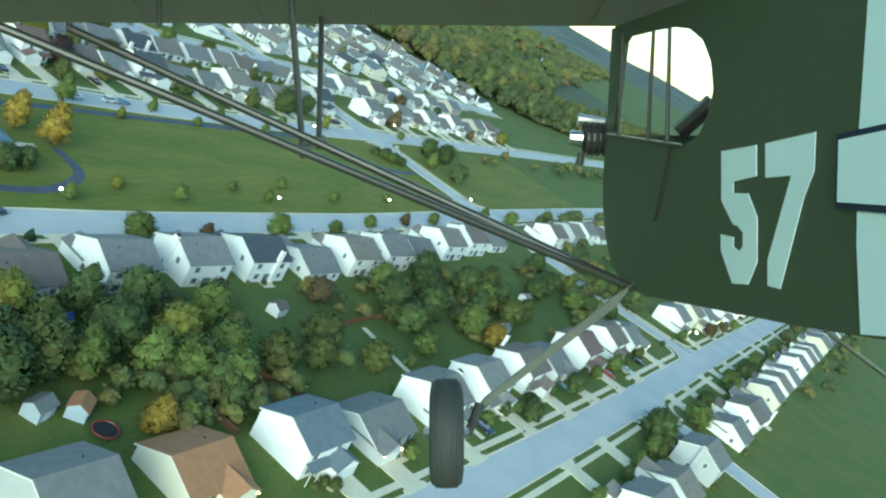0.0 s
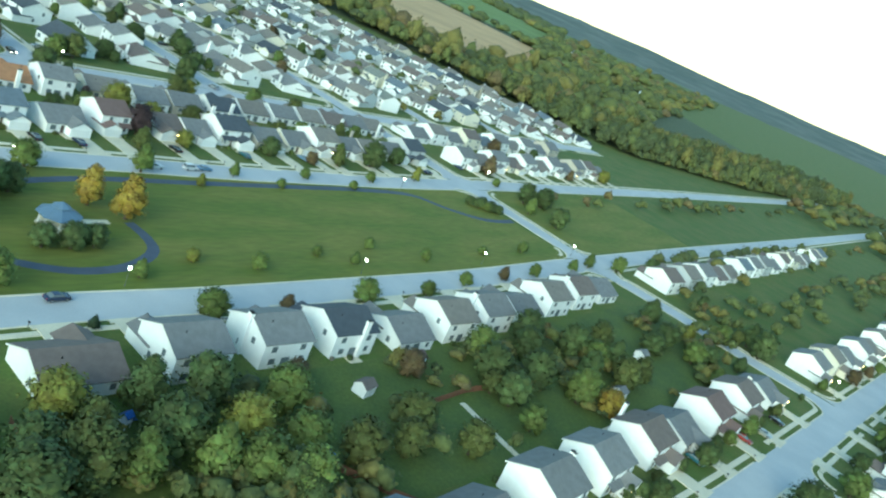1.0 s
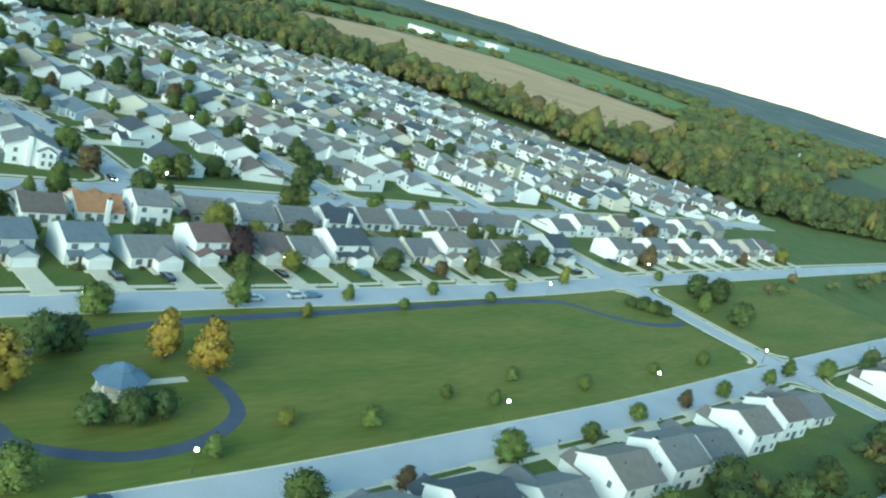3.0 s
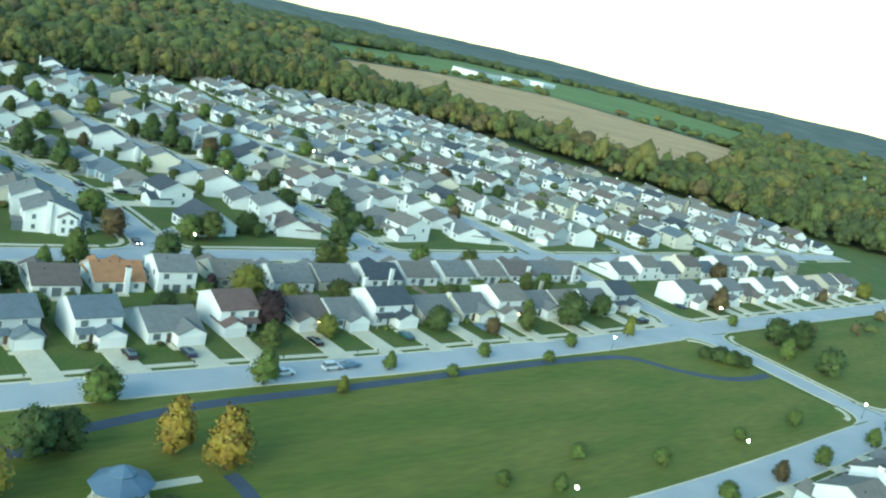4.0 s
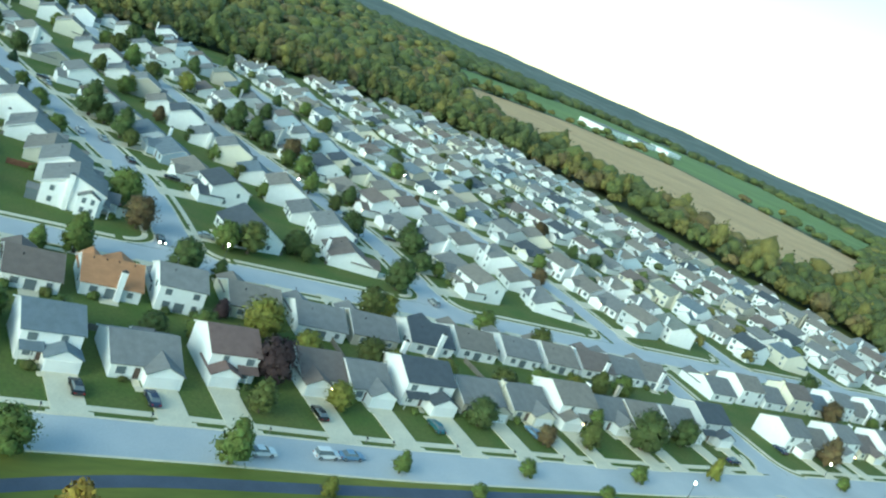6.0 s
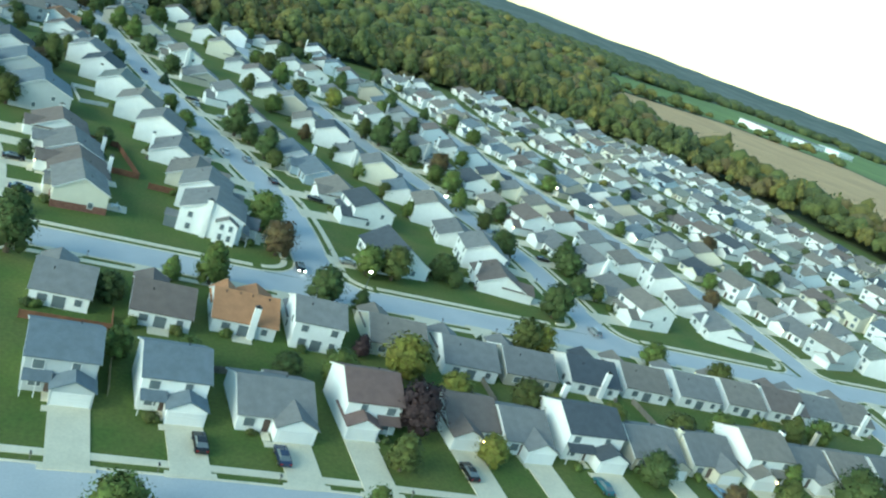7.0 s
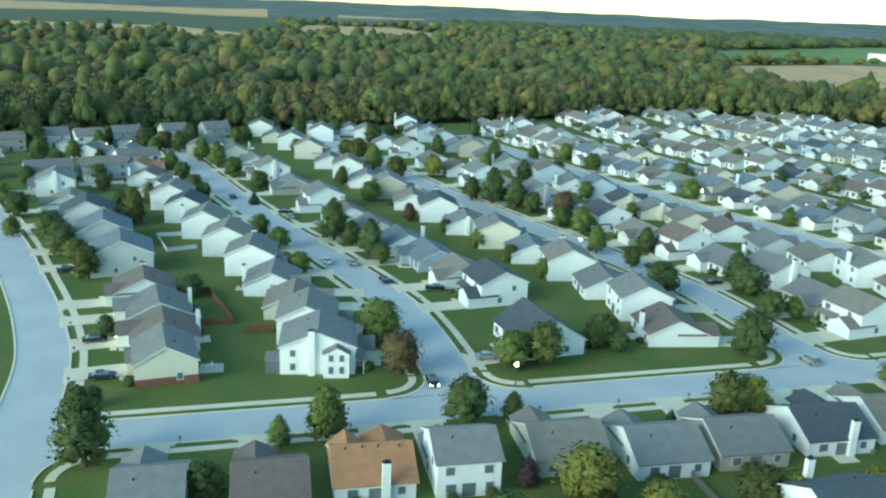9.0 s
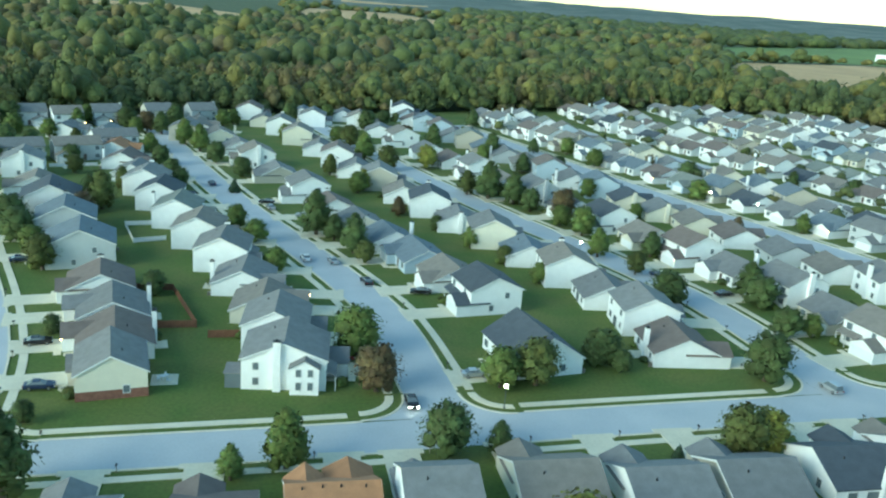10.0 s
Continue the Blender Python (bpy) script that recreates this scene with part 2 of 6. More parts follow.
LINES = {
    "a": glide([(-420, -36), (-150, -27), (-40, -24.7), (5, -25.4), (55, -24.8), (90, -24.2), (120, -22.8), (155, -20.6), (178, -19.4), (230, -17), (300, -14), (470, -8), (900, 8)]),
    "b": glide([(-420, 24), (-150, 34), (-45, 37.6), (-17, 38.4), (20, 38.8), (54, 38.5), (83, 39.4), (110, 40.2), (131, 41), (161, 43), (178, 44.6), (240, 48), (300, 51), (430, 57), (900, 75)]),
    "w": glide([(-35.4, 40), (-35.6, 60), (-36, 74), (-36.5, 86), (-37.2, 97), (-37.8, 118), (-39, 137), (-41.6, 151), (-46.9, 171), (-54.8, 196), (-60.8, 215), (-67, 232), (-78, 262), (-92, 300), (-108, 340)]),
    "c": glide([(-34, 108.8), (-20, 109.1), (10, 109.4), (40, 110.3), (70, 111), (100, 111.6), (135, 112.3), (178, 113), (240, 115), (310, 118), (380, 121), (430, 123)]),
    "f": northward(32.2),
    "h1": northward(106),
    "h": northward(180, [(184, -116), (180.5, -78), (181, -56), (179.5, -40), (177.5, -20), (177, 0), (177.5, 18), (178, 44), (178, 70)]),
    "s": glide([(113, -116), (112.6, -135), (110, -170), (104, -230), (94, -300)]),
    "k": northward(242),
    "l": northward(312),
    "m": northward(382),
    "n": glide([(-420, -108), (-120, -112.5), (5, -115), (60, -115.9), (100, -116.2), (150, -116), (220, -116), (400, -117), (620, -120), (1000, -128)]),
}
# junctions: through street, branch, where, the way the branch leaves, and the places where kerbs open
JUNCTIONS = [("c", "f", (32.2, 110), (0, 1)), ("c", "h1", (106, 111.7), (0, 1)), ("c", "h", (178.5, 113), (0, 1)), ("c", "h", (178.5, 113), (0, -1)), ("c", "k", (241, 115), (0, 1)),
             ("c", "l", (311, 118), (0, 1)), ("c", "m", (381, 121), (0, 1)), ("w", "c", (-37.5, 108.8), (1, 0)), ("b", "w", (-35.4, 37.9), (0, 1)), ("b", "h", (178, 44.6), (0, 1)),
             ("b", "h", (178, 44.6), (0, -1)), ("a", "h", (177.5, -19.5), (0, 1)), ("a", "h", (177.5, -19.5), (0, -1)), ("n", "h", (184, -116), (0, 1)), ("n", "s", (113, -116.1), (0, -1))]
OPEN = {}
for main, branch, (x, y), (u, v) in JUNCTIONS:
    OPEN.setdefault(main, []).append((x + u * WIDE, y + v * WIDE, WIDE + 7.8))
    OPEN.setdefault(branch, []).append((x, y, WIDE + 8.4))
STREET_LABEL = "pale blue-grey concrete residential street"
for k, (key, line) in enumerate(LINES.items()):
    me = Mesh()
    a, b = side(line, WIDE), side(line, -WIDE)
    n = len(line)
    zz = 0.02 + 0.002 * k
    me.add([(*p, zz) for p in a] + [(*p, zz) for p in b], [(i + n, i + n + 1, i + 1, i) for i in range(n - 1)])
    tagged(me.object("road", CONCRETE_ROAD), STREET_LABEL, "road", kind="structure")
    kb = Mesh()
    for s in (1, -1):
        ribbon(kb, line, s * WIDE, s * (WIDE + 0.35), 0, 0.14, OPEN.get(key, ()))
    tagged(kb.object("kerb", KERB), "pale concrete kerb along the street", "kerb", kind="structure")

# rounded street corners
CORNERS = []
for main, branch, (x, y), (u, v) in JUNCTIONS:
    for s in (1, -1):
        along = (-v * s, u * s)
        CORNERS.append(((x + u * WIDE + along[0] * WIDE, y + v * WIDE + along[1] * WIDE), along, (u, v), 8.0))
cm, ck, cs = Mesh(), Mesh(), Mesh()
for i, (c, u, v, r) in enumerate(CORNERS):
    c, u, v = Vector((*c, 0)), Vector((*u, 0)).normalized(), Vector((*v, 0)).normalized()
    centre = c + u * r + v * r
    arcs = []
    for rad in (r, r - 0.35, r - 1.7, r - 3.1):
        arcs.append([centre - u * rad * cos(t) - v * rad * sin(t) for t in [pi / 2 * (1 - j / 10) for j in range(11)]])
    z = 0.045 + 0.0005 * i
    cm.add([(c.x, c.y, z)] + [(p.x, p.y, z) for p in arcs[0]], [(0, j + 1, j + 2) for j in range(10)])
    for mesh_, p, q, h in ((ck, arcs[0], arcs[1], 0.14), (cs, arcs[2], arcs[3], 0.10)):
        for j in range(10):
            mesh_.prism([(p[j].x, p[j].y), (p[j + 1].x, p[j + 1].y), (q[j + 1].x, q[j + 1].y), (q[j].x, q[j].y)], 0, h)
tagged(cm.object("road", CONCRETE_ROAD), "pale concrete street corners", "road", kind="structure")
tagged(ck.object("kerb", KERB), "curved pale concrete kerbs at the corners", "kerb", kind="structure")
tagged(cs.object("pavement", CONCRETE), "curved pale concrete pavement at the corners", "pavement", kind="structure")

# pavements: street, which side, gaps
for key, s in (("c", 1), ("c", -1), ("f", 1), ("f", -1), ("w", -1), ("b", 1), ("a", -1), ("h1", 1), ("h1", -1), ("n", 1), ("n", -1), ("h", -1)):
    me = ribbon(Mesh(), LINES[key], s * (WIDE + 1.7), s * (WIDE + 3.1), 0, 0.10, [(x, y, r + 0.5) for x, y, r in OPEN.get(key, ())])
    tagged(me.object("pavement", CONCRETE), "narrow pale concrete pavement beside the street", "pavement", kind="structure")

# park field between the two main streets
fld = Mesh()
edge_a, edge_b = side(LINES["a"], WIDE + 0.4), side(LINES["b"], -WIDE - 0.4)
lo = [p for p in edge_a if -140 < p[0] < 171]
hi = [p for p in edge_b if -140 < p[0] < 171]
ring = lo + hi[::-1]
fld.add([(*p, 0.03) for p in ring], [tuple(range(len(ring)))])
tagged(fld.object("field", FIELD), "wide mown grass field of a park", "field", kind="structure")
fld = Mesh()
fld.add([(183, -13, 0.03), (300, -8, 0.03), (300, 45, 0.03), (184, 39, 0.03)], [(0, 1, 2, 3)])
tagged(fld.object("field", FIELD), "mown grass beside the cross street", "field", kind="structure")

# open lawn behind the houses south of the park
LAWN = material("back_yard_grass", (0.110, 0.145, 0.030), 0.95, 0.34, 0.11, 1.3, 0.5, 0.06, other=(0.078, 0.115, 0.030))
fld = Mesh()
fld.add([(-12, -51, 0.03), (60, -51, 0.03), (150, -46, 0.03), (172, -48, 0.03), (172, -88, 0.03), (60, -88, 0.03), (-12, -86, 0.03)], [(6, 5, 4, 3, 2, 1, 0)])
tagged(fld.object("lawn", LAWN), "yellowish mown lawn behind the houses", "lawn", kind="structure")

# asphalt path through the park
PATHS = [
    [(-60, 4), (-36, 2.5), (-31.5, -6), (-21, -12.0), (-11, -12.6), (-3, -10.0), (3, -5.2), (4.6, 1), (4.2, 7)],
    [(-60, 24), (-30, 21), (-12, 25.5), (9, 29), (37, 30), (74, 31.5), (102, 32.6), (128, 31.2), (138, 22), (149, 14.6), (160, 12.6), (170, 13)],
    [(-60, -10), (-40, -7), (-31.5, -6)], [(-30, 21), (-38, 12), (-36, 2.5)], [(-12, 25.5), (-20, 21), (-30, 21)],
]
for k, pts in enumerate(PATHS):
    me = Mesh()
    line = glide(pts, 2.0)
    a, b, n = side(line, 1.3), side(line, -1.3), len(line)
    me.add([(*p, 0.05 + 0.005 * k) for p in a] + [(*p, 0.05 + 0.005 * k) for p in b], [(i + n, i + n + 1, i + 1, i) for i in range(n - 1)])
    tagged(me.object("path", ASPHALT), "dark blue-grey asphalt footpath in the park", "path", kind="structure")

# far crop fields and pastures beyond the woods
FAR_FIELDS = [
    ([(505, 830), (490, 690), (545, 520), (520, 400), (600, 330), (800, 420), (1130, 650), (1185, 1100), (1060, 1140), (940, 1155), (670, 1058)], TAN_FIELD, "ripe tan crop field beyond the woods"),
    ([(650, 1090), (940, 1185), (1200, 1140), (1215, 700), (1900, 1100), (2300, 1800), (1700, 2050), (900, 1500)], FAR_GREEN, "pale green pasture beyond the crop field"),
    ([(-30, 1285), (30, 1240), (60, 1570), (-120, 1900), (-420, 1900), (-380, 1560)], TAN_FIELD, "far tan field among the woods"),
    ([(190, 1410), (262, 1400), (345, 1420), (460, 1950), (430, 2300), (200, 2300), (120, 1760)], TAN_FIELD, "far tan field among the woods"),
    ([(306, 1290), (330, 1180), (352, 1200), (345, 1370), (318, 1370)], TAN_FIELD, "narrow strip of tan field among the woods")]
for pts, mat, label in FAR_FIELDS:
    me = Mesh()
    me.add([(*p, 0.6) for p in pts], [tuple(range(len(pts)))])
    tagged(me.object("field", mat), label, "field", kind="structure")


def inside(pts, x, y):
    hit = False
    for (a, b), (c, d) in zip(pts, pts[1:] + pts[:1]):
        if (b > y) != (d > y) and x < (c - a) * (y - b) / (d - b) + a:
            hit = not hit
    return hit

me = ribbon(Mesh(), glide([(35.6, -69), (35.0, -73), (33.7, -81), (32.5, -93), (32, -107)], 2.0), 0.8, -0.8, 0, 0.06)
tagged(me.object("pavement", CONCRETE), "narrow concrete walk between two back yards", "pavement", kind="structure")

# ---------------------------------------------------------------- houses


def slab_roof(mesh, x0, x1, y0, y1, eave, rise, over=0.35, thick=0.16, slot=0):
    """A gable roof with its ridge along x over the block."""
    ym = (y0 + y1) / 2
    run = (y1 - y0) / 2
    drop = rise / run * over
    xa, xb = x0 - over, x1 + over
    lo, hi = eave - drop, eave + rise
    ring = [(ym - run - over, lo), (ym, hi), (ym + run + over, lo), (ym + run + over, lo + thick), (ym, hi + thick * 1.15), (ym - run - over, lo + thick)]
    v = [(x, y, z) for x in (xa, xb) for y, z in ring]
    f = [(k, (k + 1) % 6, (k + 1) % 6 + 6, k + 6) for k in range(6)] + [(5, 4, 1, 0), (4, 3, 2, 1), (6, 7, 10, 11), (7, 8, 9, 10)]
    mesh.add(v, f, slot)


def gable_block(mesh, x0, x1, y0, y1, eave, rise, slot=0):
    """Walls of a block with a gable at both ends of x."""
    ym = (y0 + y1) / 2
    v = []
    for x in (x0, x1):
        v += [(x, y0, 0), (x, y1, 0), (x, y1, eave), (x, ym, eave + rise), (x, y0, eave)]
    mesh.add(v, [(4, 3, 2, 1, 0), (5, 6, 7, 8, 9), (0, 5, 9, 4), (2, 7, 6, 1), (0, 1, 6, 5)], slot)


def turn_mesh(mesh, m):
    mesh.v = [tuple(m @ Vector(p)) for p in mesh.v]
    return mesh


def fit_window(house, x, y, z, w, h, rz, fine, name="window"):
    """A framed window set on a wall; rz turns its face from -y."""
    at = pose(x, y, z, 0, 0, rz)
    ob = Mesh().box(-w / 2 - 0.11, w / 2 + 0.11, -0.07, 0.03, -0.12, h + 0.11, at=at).object(name, TRIM, house)
    Mesh().box(-w / 2, w / 2, -0.085, -0.05, 0, h, at=at).object("pane", GLASS, ob, "dark glass pane")
    return ob


def make_house(floors=1, w=10.5, d=9.0, side_=1, gp=3.6, gw=6.0, chimney="", eave=None, hip=False, brick=False, fine=True, siding="white", roof="grey", rise=None, gable_windows=False, patio=False, twin=False, name="house"):
    """A suburban house, front towards -y, with an attached garage wing in front."""
    house = thing(name, "small white-sided house with a grey shingle roof", "house", "houses of the neighbourhood")
    eave = eave or (2.75 if floors == 1 else 5.35)
    rise = rise or d / 2 * 0.46
    x0, x1, y0, y1 = -w / 2, w / 2, -d / 2, d / 2
    wm, rm = SIDING[siding], ROOF[roof]
    me = Mesh()
    gable_block(me, x0, x1, y0, y1, eave, rise)
    me.object("wall", wm, house)
    me = Mesh()
    slab_roof(me, x0, x1, y0, y1, eave, rise)
    main_roof = me.object("roof", rm, house)
    if fine:
        for k, (vx, vy) in enumerate([(w * 0.2, d * 0.16)] if not twin else [(-w * 0.35, d * 0.07), (-w * 0.08, d * 0.06), (w * 0.12, d * 0.06), (w * 0.34, d * 0.07)]):
            vz = eave + rise * (1 - vy / (d / 2)) + 0.1
            Mesh().lathe([(0.10, vz), (0.10, vz + 0.45), (0.06, vz + 0.5)], 8, at=pose(vx, vy, 0)).object("roof_vent", METAL, main_roof)
        slope = rise / (d / 2)
        for x in (x0 - 0.37, x1 + 0.35):
            tr_ = Mesh()
            for s in (-1, 1):
                ye = s * (d / 2 + 0.35)
                lo = eave - slope * 0.35
                v = [(x, ye, lo - 0.14), (x + 0.02, ye, lo - 0.14), (x + 0.02, 0, eave + rise - 0.14), (x, 0, eave + rise - 0.14)]
                v += [(a, b, c + 0.26) for a, b, c in v]
                tr_.add(v, [(3, 2, 1, 0), (4, 5, 6, 7), (0, 1, 5, 4), (1, 2, 6, 5), (2, 3, 7, 6), (3, 0, 4, 7)])
            tr_.object("fascia", TRIM, house)
    if twin:
        me, reach = Mesh(), d * 0.5 + 0.5
        turn = pose(-side_ * (w / 2 - 2.4), -0.5 - reach / 2 + 0.5, 0, 0, 0, 90)
        gable_block(me, -reach / 2, reach / 2, -2.38, 2.38, eave, 1.9)
        turn_mesh(me, turn).object("wall", wm, house)
        me = Mesh()
        slab_roof(me, -reach / 2, reach / 2, -2.4, 2.4, eave + 0.02, 1.9, 0.3)
        turn_mesh(me, turn).object("roof", rm, house)
    # garage wing, ridge along y, gable to the street
    gx = side_ * (w / 2 - gw / 2)
    ge = 2.6
    gr = gw / 2 * 0.5
    depth = gp + d * 0.35 if floors == 2 else gp + d * 0.5
    turn = pose(gx, -d / 2 - gp + depth / 2, 0, 0, 0, 90)
    me = Mesh()
    gable_block(me, -depth / 2, depth / 2, -gw / 2 + 0.02, gw / 2 - 0.02, ge, gr)
    turn_mesh(me, turn).object("wall", wm, house)
    me = Mesh()
    slab_roof(me, -depth / 2, depth / 2, -gw / 2, gw / 2, ge, gr, 0.3)
    turn_mesh(me, turn).object("roof", rm, house)
    gy = -d / 2 - gp
    me = Mesh()
    me.box(gx - 2.45, gx + 2.45, gy - 0.05, gy + 0.02, 0, 2.15)
    for k in range(4):
        me.box(gx - 2.4, gx + 2.4, gy - 0.08, gy - 0.05, 0.04 + k * 0.53, 0.50 + k * 0.53)
    me.object("garage_door", TRIM, house, "white panelled garage door")
    # entrance, with a small porch roof
    ex = -side_ * (w * 0.12)
    me = Mesh()
    me.box(ex - 0.48, ex + 0.48, y0 - 0.06, y0 + 0.02, 0.15, 2.2)
    me.object("door", DOOR, house)
    if fine and floors == 2:
        me = Mesh()
        px0, px1 = (x0, gx - gw / 2) if side_ > 0 else (gx + gw / 2, x1)
        me.add([(px0, y0 - 1.7, 2.5), (px1, y0 - 1.7, 2.5), (px1, y0, 3.3), (px0, y0, 3.3), (px0, y0 - 1.7, 2.62), (px1, y0 - 1.7, 2.62), (px1, y0, 3.42), (px0, y0, 3.42)],
               [(3, 2, 1, 0), (4, 5, 6, 7), (0, 1, 5, 4), (1, 2, 6, 5), (2, 3, 7, 6), (3, 0, 4, 7)])
        me.object("porch_roof", rm, house)
        for px in (px0 + 0.15, (px0 + px1) / 2):
            Mesh().box(px - 0.07, px + 0.07, y0 - 1.6, y0 - 1.46, 0, 2.52).object("porch_post", TRIM, house)
    # windows
    fx = -side_ * (w / 2 - 1.7)
    spots = [(fx, y0, 0.9, 1.5, 1.3, 0), (w * 0.28, y1, 0.9, 1.4, 1.2, 180), (-w * 0.32, y1, 1.0, 1.0, 1.1, 180)]
    if floors == 2:
        spots += [(fx, y0, 3.5, 1.4, 1.3, 0), (side_ * w * 0.2, y0, 3.9, 1.0, 1.0, 0), (w * 0.3, y1, 3.5, 1.2, 1.2, 180), (-w * 0.3, y1, 3.5, 1.2, 1.2, 180)]
        if fine:
            spots += [(x1, d * 0.2, 3.5, 0.9, 1.2, 90), (x1, -d * 0.1, 0.9, 0.9, 1.2, 90)]
    elif fine:
        spots += [(x1, d * 0.2, 0.9, 0.9, 1.2, 90)]
    if gable_windows:
        bay = Mesh()
        gable_block(bay, x0 - 1.7, x0 + 0.5, -d * 0.42, -d * 0.08, 4.6, 1.3)
        bay.object("bay_wall", wm, house)
        bay = Mesh()
        slab_roof(bay, x0 - 1.7, x0 + 2.2, -d * 0.42, -d * 0.08, 4.6, 1.3, 0.25)
        bay.object("bay_roof", rm, house)
        bay = Mesh().box(-w * 0.46, -w * 0.12, y1, y1 + 2.6, 0, 2.5)
        bay.object("screened_porch", GLASS, house, "dark screened porch")
        Mesh().box(-w * 0.46 - 0.2, -w * 0.12 + 0.2, y1 + 0.02, y1 + 2.8, 2.5, 2.66).object("porch_roof", rm, house)
        spots += [(x0, d * 0.33, 0.9, 0.9, 1.2, -90), (x0, d * 0.33, 3.5, 0.9, 1.2, -90), (x0 - 1.7, -d * 0.32, 0.9, 0.8, 1.3, -90), (x0 - 1.7, -d * 0.32, 3.2, 0.8, 1.2, -90), (x0 - 1.7, -d * 0.18, 0.9, 0.8, 1.3, -90), (x0 - 1.7, -d * 0.18, 3.2, 0.8, 1.2, -90)]
    for s in spots:
        fit_window(house, *s, fine)
    if fine:
        Mesh().box(-0.95, 0.95, y1 - 0.02, y1 + 0.05, 0.1, 2.1, 0).object("patio_door", GLASS, house, "dark glass sliding patio door")
        if patio:
            Mesh().box(-1.7, 1.7, y1 + 0.05, y1 + 2.4, 0, 0.10).object("patio", CONCRETE, house)
        if w > 11.5:
            Mesh().box(side_ * (w / 2 - 0.4) - 0.3, side_ * (w / 2 - 0.4) + 0.3, y1 + 0.15, y1 + 0.75, 0, 0.75).object("air_conditioner", GREY_WOOD, house)
    if brick:
        me = Mesh()
        me.box(x0 - 0.06, x1 + 0.06, y0 - 0.06, y1 + 0.06, 0, 1.5)
        me.object("brick_base", BRICK, house, "red brick base course")
    if chimney:
        top = eave + rise + 0.5
        if chimney == "rear":
            c = (-w * 0.12 - 0.55, -w * 0.12 + 0.55, y1, y1 + 0.75)
        else:
            s = -1 if chimney == "left" else 1
            c = (min(s * w / 2, s * (w / 2 + 0.75)), max(s * w / 2, s * (w / 2 + 0.75)), *((0.5, 1.7) if gable_windows else (-0.6, 0.6)))
        ch = Mesh().box(*c, 0, top).object("chimney", wm, house, "boxed siding chimney")
        me = Mesh()
        me.box(c[0] - 0.06, c[1] + 0.06, c[2] - 0.06, c[3] + 0.06, top, top + 0.10)
        me.box((c[0] + c[1]) / 2 - 0.2, (c[0] + c[1]) / 2 + 0.2, (c[2] + c[3]) / 2 - 0.2, (c[2] + c[3]) / 2 + 0.2, top + 0.1, top + 0.38)
        me.object("chimney_cap", METAL, ch, "dark metal chimney cap")
    return house


WORDS = {"white": "white", "cream": "cream", "beige": "beige", "grey": "pale grey", "blue": "pale blue"}
ROOFS = {"grey": "grey", "dark": "charcoal", "brown": "brown", "orange": "orange-brown", "blue": "blue-grey", "taupe": "taupe", "green": "green-grey", "red": "red-brown"}
KINDS = {
    "ranch": dict(floors=1, w=11.2, d=12.0, side_=1, gp=2.2),
    "ranch_b": dict(floors=1, w=11.6, d=12.2, side_=-1, gp=2.4, patio=True, chimney="rear"),
    "ranch_c": dict(floors=1, w=10.8, d=12.4, side_=1, gp=1.8, chimney="left"),
    "two": dict(floors=2, w=11.2, d=11.4, side_=1, gp=3.0),
    "two_b": dict(floors=2, w=11.4, d=11.6, side_=-1, chimney="right", gp=2.8),
    "two_c": dict(floors=2, w=11.6, d=11.2, side_=1, chimney="rear", gp=3.2, patio=True),
    "wide": dict(floors=1, w=13.4, d=11.4, side_=-1, gp=2.0),
    "corner": dict(floors=2, w=11.4, d=13.4, side_=1, gp=3.4, rise=2.7, chimney="left", gable_windows=True),
    "big": dict(floors=2, w=15.0, d=9.6, side_=-1, gp=3.0),
    "slim": dict(floors=1, w=8.8, d=11.8, side_=1, gp=2.2, gw=5.6),
    "slim_b": dict(floors=1, w=9.6, d=11.8, side_=1, gp=2.2, gw=5.6, patio=True),
    "ranch_d": dict(floors=1, w=11.0, d=11.4, side_=-1, gp=2.4, patio=True, chimney="rear", twin=True, rise=2.9),
    "two_s": dict(floors=2, w=9.0, d=10.4, side_=1, gp=3.0, gw=5.4),
    "two_n": dict(floors=2, w=9.0, d=11.0, side_=-1, gp=2.6, gw=5.2),
    "slim_c": dict(floors=1, w=9.4, d=12.0, side_=-1, gp=2.4, gw=5.4),
    "deep": dict(floors=2, w=12.6, d=14.2, side_=-1, gp=3.0, rise=3.3),
    "deep_b": dict(floors=2, w=12.4, d=13.6, side_=1, gp=3.4, rise=3.2, chimney="left"),
    "lodge": dict(floors=1, w=14.5, d=13.0, side_=1, gp=1.6, eave=3.2, rise=4.1),
    "brick": dict(floors=1, w=11.6, d=10.4, side_=-1, brick=True, eave=4.3, rise=2.8, gp=1.2),
}
HOUSE = {}
for kind, spec in KINDS.items():
    HOUSE[kind] = make_house(**spec)
    HOUSE[kind + "_far"] = make_house(**{**spec, "fine": False})
for proto in HOUSE.values():
    proto.location = (0, 0, -200)
LOTS, USED = [], set()


